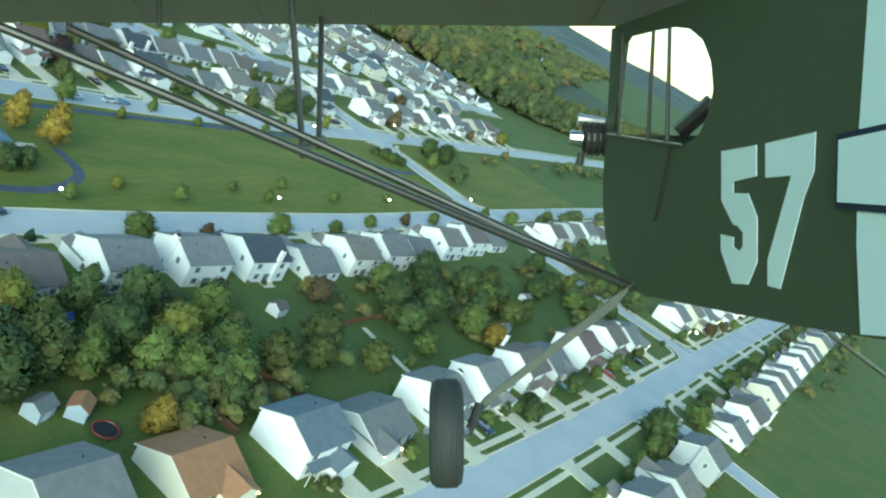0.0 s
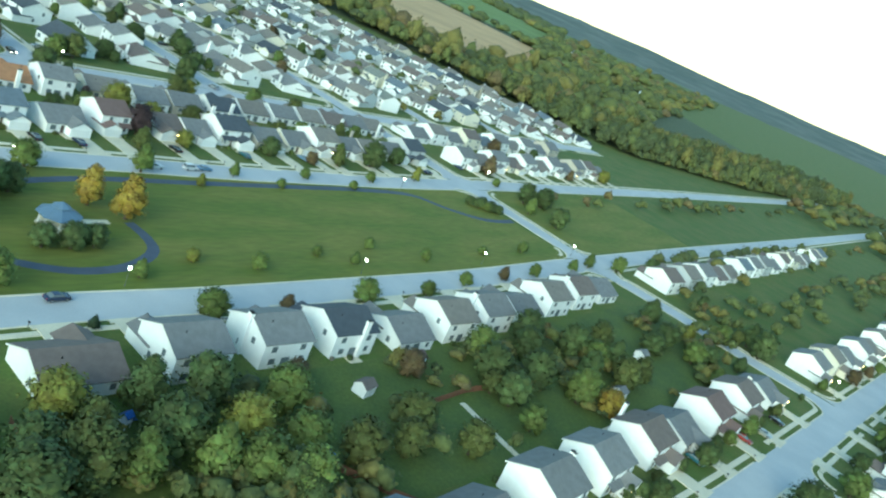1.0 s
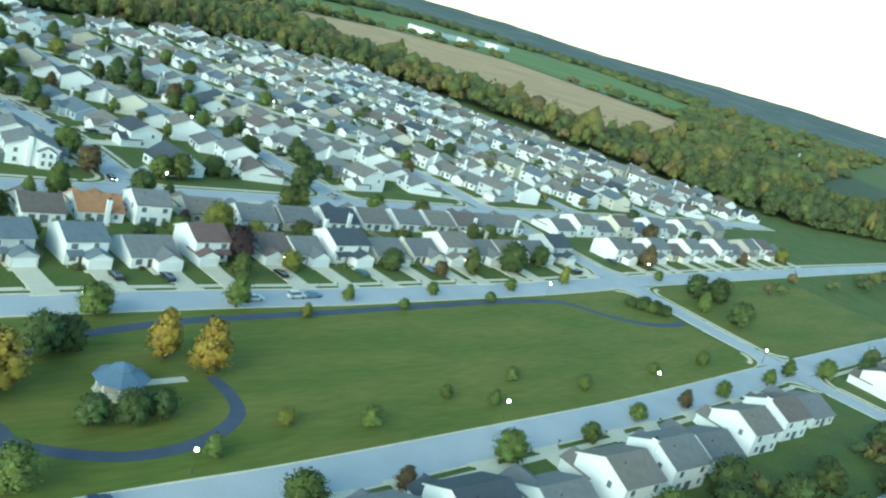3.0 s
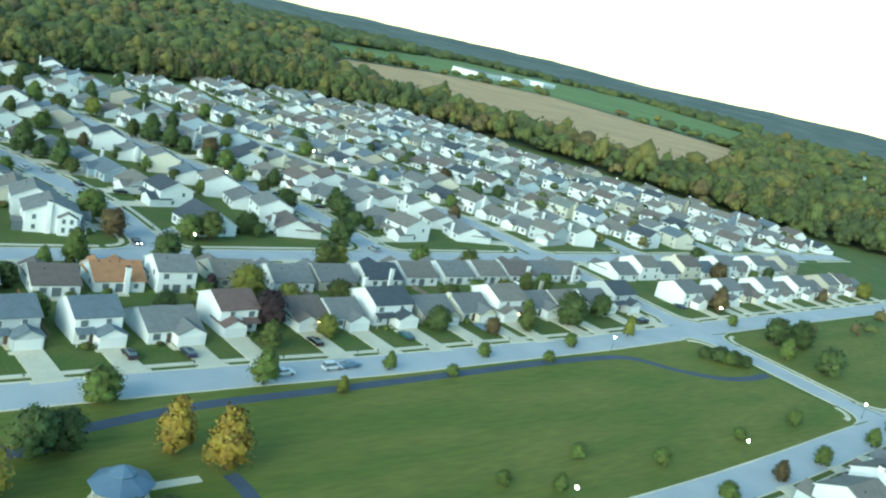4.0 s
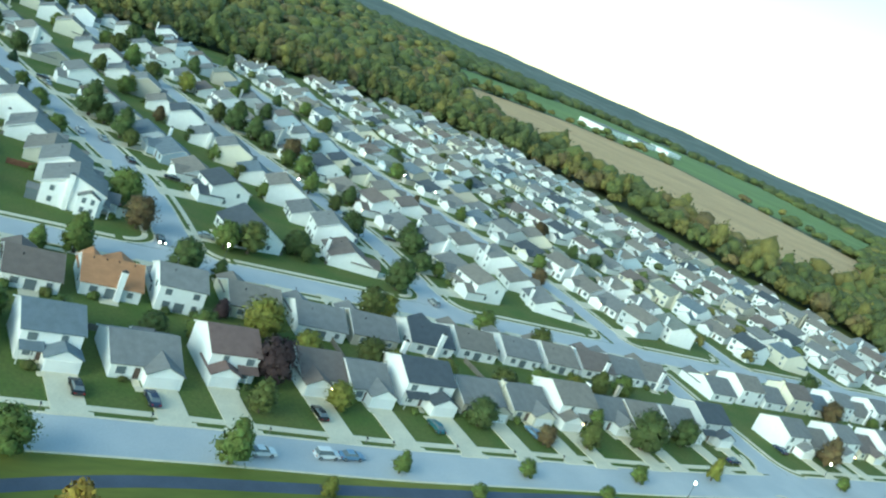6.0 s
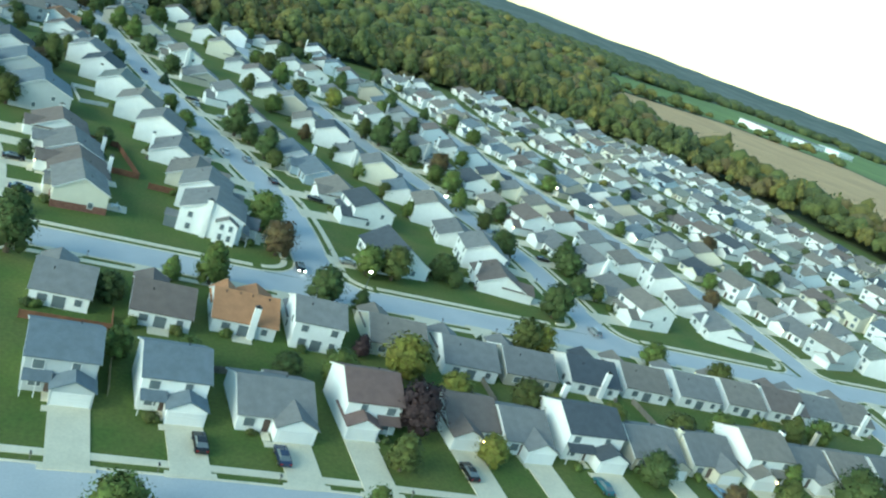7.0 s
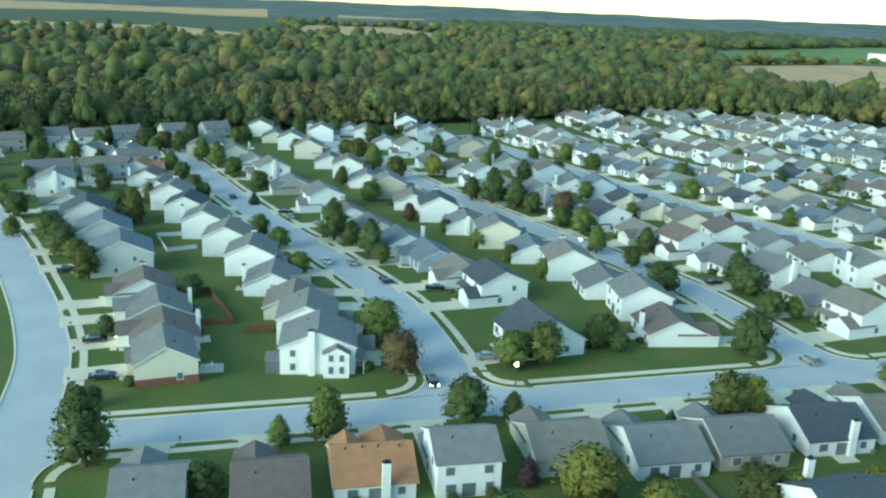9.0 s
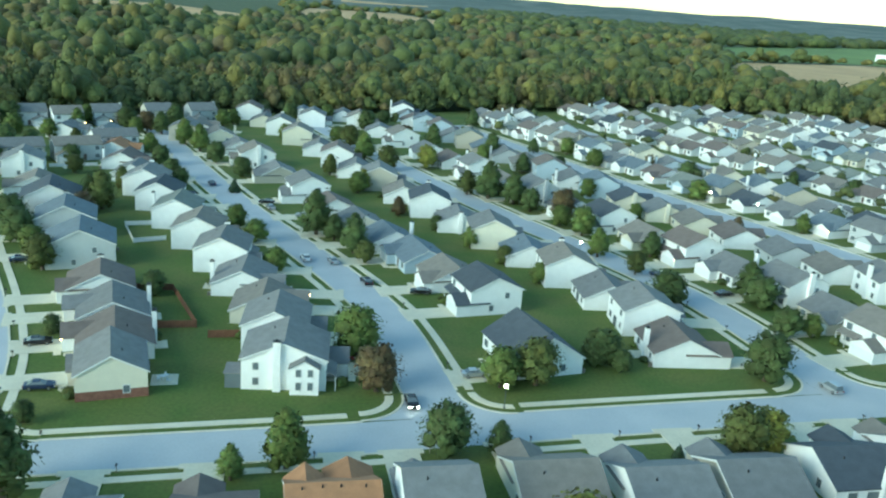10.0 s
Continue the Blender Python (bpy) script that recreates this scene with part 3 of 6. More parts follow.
def set_house(kind, x, y, heading, siding="white", roof="grey", far=False, drive=9.0, note=""):
    """Place a house; heading: the way its front looks, in degrees from -y, to the left."""
    key = kind + ("_far" if far else "")
    m = pose(x, y, 0, 0, 0, heading)
    if key in USED:
        ob = copy_thing(HOUSE[key], m)
    else:
        ob = HOUSE[key]
        ob.matrix_basis = m
        USED.add(key)
    for part_ in ob.children_recursive:
        base = part_.name.split(".")[0]
        if part_.material_slots:
            slot = part_.material_slots[0]
            if base in ("roof", "porch_roof", "bay_roof"):
                slot.link, slot.material = 'OBJECT', ROOF[roof]
            elif base in ("wall", "chimney", "bay_wall"):
                slot.link, slot.material = 'OBJECT', SIDING[siding]
    spec = KINDS[kind]
    storeys = "two-storey" if spec["floors"] == 2 else "single-storey"
    extra = " and a boxed chimney" if spec.get("chimney") else ", attached garage in front"
    ob["label"] = f"{storeys} {WORDS[siding]} house, {ROOFS[roof]} shingle roof{extra}{note}"
    LOTS.append((ob, kind, x, y, heading, drive, far))
    return ob


def row(kind_list, where, heading, far=False, drive=9.0):
    """Houses along a street: words of kind/siding/roof, and their places."""
    for text, (x, y) in zip(kind_list.split(), where):
        kind, siding, roof = text.split("/")
        set_house(kind, x, y, heading, siding, roof, far, drive)


# facing the park street, fronts to the south
row("two_s/grey/blue two_s/white/blue ranch/white/grey two_n/white/red slim_c/white/brown slim/white/grey two_c/white/dark ranch/beige/grey ranch_c/cream/grey two_b/white/taupe ranch/white/grey ranch_b/beige/taupe ranch/white/grey two/grey/dark",
    [(-15.4, 63.6), (-0.7, 62.6), (13.9, 61.6), (29.2, 64.6), (47.6, 66.0), (57.4, 64.4), (70.6, 65), (85, 65), (98.5, 65.5), (112, 66), (125, 66.5), (138, 67), (151.5, 67.5), (163.5, 68)], 3, drive=9)
# back to back with them, fronts to the north
row("slim/white/grey slim_b/white/brown ranch_d/white/orange two_s/white/grey ranch/cream/taupe ranch/white/grey ranch/beige/grey ranch_b/white/dark ranch/white/taupe ranch/white/grey ranch_c/white/taupe ranch_b/white/brown ranch/white/grey ranch_b/white/taupe",
    [(-16.8, 88.4), (-1.4, 87.5), (12.5, 89.4), (25.2, 88), (41.8, 91.5), (56, 88.2), (69.5, 88.6), (85.6, 90.2), (100, 91.7), (115, 92.4), (129, 93), (142.5, 93.4), (155, 93.8), (165.5, 94)], 178)
# west street, fronts to the west
row("brick/cream/grey ranch_b/white/brown ranch_b/white/grey ranch_c/white/brown deep/grey/blue deep_b/grey/blue deep/white/dark ranch/white/taupe two_b/white/grey",
    [(-17.6, 131.2), (-18.6, 145), (-20.6, 158.6), (-24.6, 173.5), (-31.5, 195), (-38, 216), (-45, 237), (-53, 260), (-61, 283)], -83)
# middle street, fronts to the east
row("corner/white/grey two/white/grey ranch/cream/taupe ranch_b/white/grey two_b/white/grey two/white/taupe two_c/white/green two/white/dark two_b/white/grey ranch/white/grey ranch_b/white/brown ranch/white/orange",
    [(9.6, 131.8), (8.8, 145.8), (7.2, 160), (3.6, 175.5), (-0.8, 191), (-6.5, 208), (-12.4, 226), (-18, 244), (-23, 261), (-28, 279), (-33, 297), (-38, 316)], 82)
# middle street, fronts to the west
row("lodge/white/dark two/white/dark ranch/white/taupe wide/blue/blue ranch_b/white/blue ranch/cream/grey ranch_c/white/brown two/white/grey ranch/beige/grey two_b/white/taupe ranch/white/grey ranch_b/cream/taupe",
    [(53.6, 134.5), (53.0, 162.6), (48.6, 176.5), (44.5, 191), (39.6, 205), (34.2, 220), (28.8, 237), (23.4, 255), (15.8, 281), (9.6, 303), (4, 325), (-3.5, 350)], -83)
# second street, fronts to the east
row("ranch_b/white/brown two/white/grey ranch/white/grey two_b/white/taupe ranch/white/blue two/cream/grey ranch_c/white/grey two_b/white/dark ranch/white/taupe two/beige/grey ranch_b/white/grey two/white/brown ranch/white/grey two_b/cream/taupe",
    [(82.4, 134.4), (82.6, 149), (80.6, 163.5), (76.8, 178), (72.4, 193), (67.4, 208), (62.4, 223), (57.6, 239), (52.8, 255), (48, 272), (43, 290), (38.6, 308), (34, 327), (27.6, 350)], 82)
row("two/white/taupe ranch/beige/grey two_b/white/grey ranch_b/white/grey two/white/brown ranch/cream/taupe two/white/dark ranch_c/white/grey two_b/grey/grey ranch/white/taupe two/white/grey ranch_b/white/brown ranch/white/grey two/white/taupe",
    [(128.4, 133.6), (128.6, 148), (126.8, 163), (122.6, 178), (117.8, 193), (112.8, 208), (107.6, 223), (102.4, 239), (97.2, 256), (92, 274), (87, 292), (82.4, 310), (77.4, 329), (71, 352)], -83)
# north ends of the streets
row("two/white/grey ranch/white/taupe two_b/white/grey ranch/cream/grey two/white/brown ranch/white/grey two/white/taupe ranch_b/white/grey two/white/grey ranch/white/blue two/beige/grey ranch/white/grey",
    [(-43, 333), (-12, 371), (22, 372), (16, 392), (10, 412), (65, 374), (59, 395), (54, 416), (38, 398), (35, 420), (-16, 352), (-60, 352)], 82, far=True)
# beyond the woods' edge: the end of the middle street
row("big/beige/grey big/grey/taupe big/white/grey two_b/grey/grey two/grey/grey big/beige/taupe two/cream/grey two_b/grey/grey two/white/taupe big/grey/grey two/white/grey big/cream/taupe two/grey/grey",
    [(-67, 303), (-50, 309), (-40, 327), (-50, 385), (-78, 378), (-95, 366), (-30, 394), (-12, 400), (-64, 376), (-96, 306), (-112, 358), (-86, 277), (-118, 325)], 20, far=True)

# further columns of houses, to the woods
rng = random.Random(7)
CROWD = []
KINDS_FAR = ["ranch", "ranch", "ranch_b", "ranch_c", "two", "two_b", "two_c", "two"]


def woods_edge(x):
    """How far north the houses go at this x."""
    pts = [(-400, 300), (-110, 384), (-25, 414), (40, 434), (90, 450), (165, 470), (240, 506), (300, 520), (360, 496), (405, 446), (428, 390), (434, 330), (440, 270), (452, 190), (490, 130), (640, 90), (900, 70)]
    for (a, b), (c, d) in zip(pts, pts[1:]):
        if a <= x <= c:
            return b + (d - b) * (x - a) / (c - a)
    return 70


def shift(y):
    """How far west a column of houses has bent at this y."""
    return float(np.interp(y, [p[1] for p in BEND], [p[0] for p in BEND]))


for k, (x0, face) in enumerate([(157, 1), (202, -1), (219, 1), (264, -1), (289, 1), (334, -1), (359, 1), (404, -1), (424, 1)]):
    y = 121.0
    while True:
        y += rng.uniform(13.2, 15.6)
        x = x0 + shift(y)
        if y > woods_edge(x) - 12:
            break
        spec = (rng.choice(KINDS_FAR), x, y, face * 80 + rng.uniform(-3, 3), rng.choice(["white", "white", "white", "white", "white", "white", "grey", "blue", "cream", "beige"]),
                rng.choice(["grey", "grey", "taupe", "taupe", "brown", "blue", "dark", "green"]))
        if x0 > 210 or y > 330:
            CROWD.append(spec)
        else:
            set_house(*spec, far=x0 > 150 or y > 250, drive=8.0)
# north side of the park street, beyond the cross street, and back to back with them
row("two/white/grey ranch/white/taupe two_b/white/grey ranch/cream/brown two/white/grey ranch_b/white/taupe two/white/grey ranch/white/grey two_b/beige/grey two/white/brown ranch/white/grey",
    [(x, 68 + 0.05 * (x - 200)) for x in (201, 215, 229, 243, 257, 271, 285, 299, 313, 327, 341)], 3, far=True)
row("ranch/white/grey two/white/taupe ranch/white/grey two_b/cream/brown ranch/white/blue two/white/grey ranch_b/white/taupe two/white/grey ranch/white/grey two/beige/grey",
    [(x, 94 + 0.04 * (x - 200)) for x in (197, 211, 225, 239, 253, 267, 281, 295, 309, 323)], 181, far=True)
# south of the park, fronts to the north
row("wide/white/brown two/white/grey two_b/white/grey two_c/white/dark ranch/white/grey two/white/taupe two_b/white/grey ranch/white/grey two/white/taupe two_b/white/brown ranch/white/grey",
    [(-35.5, -43.2), (-15.5, -43.6), (3.5, -43.2), (21.5, -43.5), (40, -45), (57, -44.5), (74, -43.5), (92, -42), (110, -40.5), (128, -39), (147, -37.5)], 178)
# north side of the southern street, fronts to the south
row("two/grey/grey ranch/cream/orange two/white/blue wide/grey/grey two_b/white/grey two/white/grey two_c/white/brown ranch/white/grey two/white/red two_b/white/brown ranch/white/grey",
    [(-57, -92), (-36, -92.5), (-14, -94), (5, -95.4), (26, -95.4), (46, -95.2), (68, -95), (86, -95), (106, -95.2), (129, -95.2), (150, -95.4)], 1)
row("two/white/grey ranch/white/taupe two_b/grey/grey ranch/white/grey two/white/brown ranch_b/white/grey two/cream/grey two/white/taupe ranch/white/grey two_b/white/grey two/white/taupe ranch/white/grey",
    [(x, -139.5) for x in (50, 72, 95, 133, 150, 167, 187, 207, 238, 258, 282, 313)], 178)
row("two_b/white/grey two/cream/taupe ranch/white/grey two/white/grey ranch/white/taupe",
    [(206, -96), (227, -96.5), (248, -97.5), (268, -98.5), (288, -98.5)], 0, far=True)

# rows along the streets to the east
for y0, y1, face in ((-38, 0.035, 178), (-99, 0.0, 1), (-140, 0.0, 179)):
    x = 202.0 if y0 > -90 else 310.0 if y0 > -120 else 335.0
    while x < 470:
        CROWD.append((rng.choice(KINDS_FAR), x, y0 + y1 * (x - 200), face, rng.choice(["white", "white", "white", "grey", "cream"]), rng.choice(["grey", "taupe", "brown", "blue", "grey"])))
        x += rng.uniform(17, 22)
# the furthest houses, too many to tell apart
slots = list(SIDING.values()) + list(ROOF.values()) + [TRIM, GLASS, DOOR, METAL]
crowd = Mesh()
for kind, x, y, heading, siding, roof in CROWD:
    m = pose(x, y, 0, 0, 0, heading)
    for part_ in HOUSE[kind + "_far"].children_recursive:
        base = part_.name.split(".")[0]
        for poly in part_.data.polygons:
            mat = part_.data.materials[poly.material_index]
            if base == "roof":
                mat = ROOF[roof]
            elif base in ("wall", "chimney", "bay_wall"):
                mat = SIDING[siding]
            crowd.add([part_.data.vertices[i].co for i in poly.vertices], [tuple(range(len(poly.vertices)))], slots.index(mat), m)
tagged(crowd.object("far_houses", slots), "crowded far rows of pale suburban houses", "houses", kind="stuff")

# driveways and front walks
far_drives = Mesh()
for ob, kind, x, y, heading, drive, far in LOTS:
    spec = KINDS[kind]
    gw, gp = spec.get("gw", 6.0), spec.get("gp", 3.6)
    gx = spec["side_"] * (spec["w"] / 2 - gw / 2)
    m = pose(x, y, 0, 0, 0, heading)
    front = -spec["d"] / 2 - gp
    # run the driveway to the nearest kerb
    reach = 0.0
    while reach < 24:
        p = m @ Vector((gx, front - reach, 0))
        if min(nearest(line, p.x, p.y) for line in LINES.values()) < WIDE + 0.6:
            break
        reach += 1.0
    if reach >= 24:
        reach = drive
    me = Mesh()
    me.box(gx - 2.6, gx + 2.6, front - reach, front - 0.05, -0.02, 0.155)
    if not far and reach > 4:
        me.box(gx - 3.3, gx + 3.3, front - reach - 0.4, front - reach + 0.8, -0.02, 0.150)
        ex = -spec["side_"] * (spec["w"] * 0.12)
        me.box(ex - 0.6, ex + 0.6, -spec["d"] / 2 - 2.2, -spec["d"] / 2 - 0.08, 0, 0.13)
        lo_, hi_ = sorted((ex, gx - spec["side_"] * 2.6))
        me.box(lo_ - 0.5, hi_, front - 1.4, front - 0.2, 0, 0.125)
    if far:
        turn_mesh(me, m)
        k = len(far_drives.v)
        far_drives.v += me.v
        far_drives.f += [tuple(i + k for i in q) for q in me.f]
        far_drives.m += me.m
        continue
    ob2 = me.object("driveway", CONCRETE)
    ob2.matrix_basis = m
    tagged(ob2, "pale concrete driveway in front of a garage", "driveway", "driveways", "structure")
tagged(far_drives.object("driveways", CONCRETE), "far pale concrete driveways", "driveway", kind="structure")

# ---------------------------------------------------------------- trees


def ico(sub):
    bm = bmesh.new()
    bmesh.ops.create_icosphere(bm, subdivisions=sub, radius=1.0)
    v = np.array([p.co[:] for p in bm.verts])
    f = np.array([[q.index for q in p.verts] for p in bm.faces])
    bm.free()
    return v, f


ICO1, ICO2 = ico(1), ico(2)


def leaf_cloud(gen, lobes, count, size):
    """Bent leaf clumps over the surface of several lobes, thinner towards gaps."""
    lobes = np.array(lobes, float)
    area = lobes[:, 3] ** 2
    pick = gen.choice(len(lobes), count, p=area / area.sum())
    n = gen.normal(size=(count, 3))
    n /= np.linalg.norm(n, axis=1)[:, None]
    n[:, 2] = np.where(n[:, 2] < -0.35, -n[:, 2], n[:, 2])
    r = lobes[pick, 3] * gen.uniform(0.72, 1.24, count)
    c = lobes[pick, :3] + n * r[:, None] * np.array([1, 1, 0.9])
    nn = n + gen.normal(size=(count, 3)) * 0.38
    nn /= np.linalg.norm(nn, axis=1)[:, None]
    t = np.cross(nn, gen.normal(size=(count, 3)))
    t /= np.linalg.norm(t, axis=1)[:, None]
    b = np.cross(nn, t)
    s = gen.uniform(0.6, 1.3, count)[:, None] * size
    k = [c - t * s, c - b * s * 0.7 + nn * s * 0.15, c + t * s * 0.9, c + b * s * 0.75 - nn * s * 0.2]
    v = np.stack(k, 1).reshape(-1, 3)
    f = np.arange(count * 4).reshape(-1, 4)
    return v, f


def make_tree(kind, radius, height, seed, shape="round", leaves=760, name="tree"):
    gen = np.random.default_rng(seed)
    tree = thing(name, "leafy green tree standing in grass", "tree", "trees of the neighbourhood")
    trunk = Mesh()
    base = height * (0.07 if shape != "cone" else 0.08)
    r0 = 0.07 * radius + 0.06
    bend = [(0, 0, -0.1), (gen.normal() * 0.06, gen.normal() * 0.06, base), (gen.normal() * 0.15, gen.normal() * 0.15, height * 0.55), (0, 0, height * 0.86)]
    for (p, q), ra, rb in zip(zip(bend, bend[1:]), (r0 * 1.25, r0, r0 * 0.55), (r0, r0 * 0.55, r0 * 0.15)):
        trunk.tube(p, q, ra, rb, 8, caps=False)
    lobes = []
    if shape == "cone":
        for k in range(9):
            z = base + (height - base) * (k + 0.3) / 9.4
            rr = radius * (1 - (k / 9.3) ** 1.1) * 0.62
            for j in range(max(1, 5 - k // 2)):
                a = 2 * pi * j / max(1, 5 - k // 2) + k
                lobes.append((cos(a) * rr * 0.75, sin(a) * rr * 0.75, z, rr * 0.62 + 0.12))
    else:
        n = 22
        for k in range(n):
            a = k * 2.4 + gen.uniform(-0.3, 0.3)
            u = (k + 0.5) / n
            z = base + (height - base) * (0.06 + 0.84 * u)
            prof = {"round": sin(pi * min(0.95, 0.20 + 0.72 * u)) ** 0.65, "oval": (1 - u) ** 0.55 * (0.7 + 0.3 * min(1, u * 5))}[shape]
            rr = radius * prof * gen.uniform(0.52, 0.72)
            lr = radius * gen.uniform(0.26, 0.42) * (0.62 + 0.4 * prof)
            lobes.append((cos(a) * rr, sin(a) * rr, z, lr))
            if k % 2:
                trunk.tube((0, 0, base + (z - base) * 0.4), (cos(a) * rr * 0.8, sin(a) * rr * 0.8, z), r0 * 0.32, r0 * 0.08, 5, caps=False)
        for u, q in ((0.28, 0.66), (0.5, 0.70 if shape == "round" else 0.56), (0.72, 0.52 if shape == "round" else 0.34)):
            lobes.append((0, 0, base + (height - base) * u, radius * q))
    trunk.object("trunk", BARK, tree, "brown bark trunk with limbs", smooth=True)
    crown = Mesh()
    v, f = leaf_cloud(gen, lobes, leaves, max(0.13, radius * 0.080))
    crown.v, crown.f = [tuple(p) for p in v.tolist()], [tuple(q) for q in f.tolist()]
    # loose outer leaves fill the hollows between the limbs
    for k in range(9):
        u = (k + 0.5) / 9
        prof = {"round": sin(pi * (0.12 + 0.80 * u)) ** 0.6, "oval": (1 - u) ** 0.55 * (0.75 + 0.25 * min(1, u * 4)), "cone": (1 - u) ** 0.9 * 0.8}[shape]
        v, f = leaf_cloud(gen, [(0, 0, 0, radius * prof * 0.97)], 46 + int(46 * prof), radius * 0.08)
        v[:, 2] = v[:, 2] * 0.28 + base + (height - base) * (0.06 + 0.88 * u)
        k0 = len(crown.v)
        crown.v += [tuple(p) for p in v.tolist()]
        crown.f += [tuple(int(i) + k0 for i in q) for q in f.tolist()]
    for x, y, z, r in lobes:
        cv = ICO1[0] * (r * gen.uniform(0.58, 0.86, (len(ICO1[0]), 1))) + np.array([x, y, z])
        k = len(crown.v)
        crown.v += [tuple(p) for p in cv.tolist()]
        crown.f += [tuple(int(i) + k for i in q) for q in ICO1[1]]
    crown.m = [0] * len(crown.f)
    ob = crown.object("crown", LEAF[kind], tree, smooth=True)
    # leaves shade with the roundness of the whole crown
    co = np.array(crown.v)
    out = (co - np.array([0, 0, height * 0.42])) * np.array([1, 1, 0.8])
    out /= np.linalg.norm(out, axis=1)[:, None] + 1e-6
    own = np.array([n.vector[:] for n in ob.data.vertex_normals])
    out = out * 0.65 + own * 0.35
    ob.data.normals_split_custom_set_from_vertices((out / (np.linalg.norm(out, axis=1)[:, None] + 1e-6)).tolist())
    return tree


TREE_WORDS = {"green": "green", "dark": "dark green", "lime": "yellow-green", "gold": "golden autumn", "rust": "rust-coloured", "purple": "purple-brown", "conifer": "dark conifer", "olive": "olive-green"}
LEAF["olive"] = foliage("olive_leaves", (0.100, 0.114, 0.034), (0.072, 0.088, 0.029))
TREES, TREE_USED = {}, set()
for k, kind in enumerate(LEAF):
    for j, shape in enumerate(("cone",) if kind == "conifer" else ("round", "oval")):
        TREES[kind, j] = make_tree(kind, 3.0, 6.6 if shape != "oval" else 7.2, 10 * k + j, shape)
        TREES[kind, j].location = (0, 0, -200)
tree_rng = random.Random(3)


def set_tree(x, y, r, kind, tall=None):
    kind, _, shape = kind.partition("/")
    j = int(tree_rng.random() < 0.3)
    j = 0 if kind == "conifer" else {"round": 0, "oval": 1}.get(shape, j)
    for lot in LOTS:
        gap = hypot(x - lot[2], y - lot[3])
        if y > 140 and gap < 7.2:
            x, y = lot[2] + (x - lot[2]) * 7.2 / max(gap, 0.1), lot[3] + (y - lot[3]) * 7.2 / max(gap, 0.1)
    proto = TREES[kind, j]
    s = r / 3.0 * 1.12
    sz = (tall or tree_rng.uniform(0.80, 0.98)) * s
    m = pose(x, y, 0, 0, 0, tree_rng.uniform(0, 360))
    if (kind, j) in TREE_USED:
        ob = copy_thing(proto, m)
    else:
        ob = proto
        TREE_USED.add((kind, j))
    ob.matrix_basis = m @ Matrix.Diagonal((s, s, sz, 1))
    size = "small" if r < 2 else "broad" if r > 3.8 else "medium-sized"
    ob["label"] = f"{size} {TREE_WORDS[kind]} leafy tree standing in grass" if kind != "conifer" else f"{size} dark conifer standing in grass"
    return ob


# along the cross street and round its corner
for spot in [(-26.6, 99.8, 4.6, "dark/oval", 1.05), (7.8, 102.6, 3.5, "green/oval", 1.0), (0.5, 100.6, 2.1, "green/oval", 0.95), (30.2, 103.2, 3.6, "dark/round"), (38, 102.8, 2.2, "dark"), (22.2, 139.5, 4.3, "green/round"), (23.6, 124.4, 3.7, "rust/round"),
             (44.6, 124, 3.4, "green", 0.9), (51, 124.4, 3.9, "olive/round", 0.9), (94, 122.4, 4.2, "dark/round"), (74.2, 98.4, 3.6, "olive/round"), (78.4, 98.8, 3.2, "lime/round"), (112.4, 103.6, 3.2, "green"), (64, 98.6, 1.1, "conifer"), (65.4, 133, 3.0, "olive"),
             (68.5, 128.4, 2.0, "dark"), (-14.4, 171.6, 2.4, "dark"), (-30, 152, 1.7, "dark"), (-28, 119, 1.6, "dark"), (64.5, 131, 2.2, "dark")]:
    set_tree(*spot)
# along the middle and west streets
for spot in [(30, 199.6, 4.2, "dark"), (31.6, 192, 2.6, "olive"), (22.4, 216, 5.0, "dark"), (26.5, 211, 3.4, "dark"), (10.6, 187, 2.7, "green"), (6.8, 209, 3.0, "green"), (2.4, 222, 2.8, "green"), (4.5, 285, 3.4, "dark"), (-17, 278, 3.0, "dark"), (-14, 268, 2.6, "dark"),
             (81.5, 258, 5.4, "dark"), (88, 252, 4.6, "dark"), (76, 264, 4.0, "olive"), (98, 234, 4.0, "rust"), (94, 226, 3.0, "green"), (57, 221, 2.0, "dark"), (62, 205, 2.4, "green"), (66, 190, 2.2, "olive"), (70, 176, 2.2, "green"), (-52.5, 224, 4.0, "dark"), (-47.6, 209.5, 4.2, "dark"), (-43.4, 203, 3.0, "green"),
             (-38.4, 188, 3.6, "olive"), (-36, 226, 3.6, "rust"), (-33, 240, 4.6, "olive"), (-37, 248, 3.6, "dark"), (-66, 250, 3.6, "dark"), (-22, 300, 3.2, "dark"), (-27, 322, 3.0, "green"), (-4, 306, 3.4, "dark"), (-10, 326, 4.2, "green"), (-16, 340, 4.4, "green"), (-26, 362, 4.2, "dark"),
             (2, 262, 2.2, "conifer"), (48, 236, 2.6, "rust"), (40, 264, 3.2, "green"), (34, 290, 3.2, "olive"), (56, 300, 4.0, "olive"), (50, 318, 4.4, "green"), (48, 344, 4.4, "olive"), (104, 330, 4.4, "dark"), (60, 392, 4.4, "dark"), (-74, 318, 4.0, "dark"), (-46, 318, 2.6, "dark"),
             (-84, 372, 4.6, "dark"), (-40, 372, 4.4, "dark"), (-32, 366, 3.8, "rust"), (-60, 372, 3.6, "green"), (-22, 384, 4.2, "dark"), (2, 392, 3.6, "green"), (28, 404, 3.8, "dark"), (46, 412, 3.6, "green"), (72, 404, 3.6, "dark"), (90, 392, 3.4, "olive"), (26, 352, 3.2, "green")]:
    set_tree(*spot)
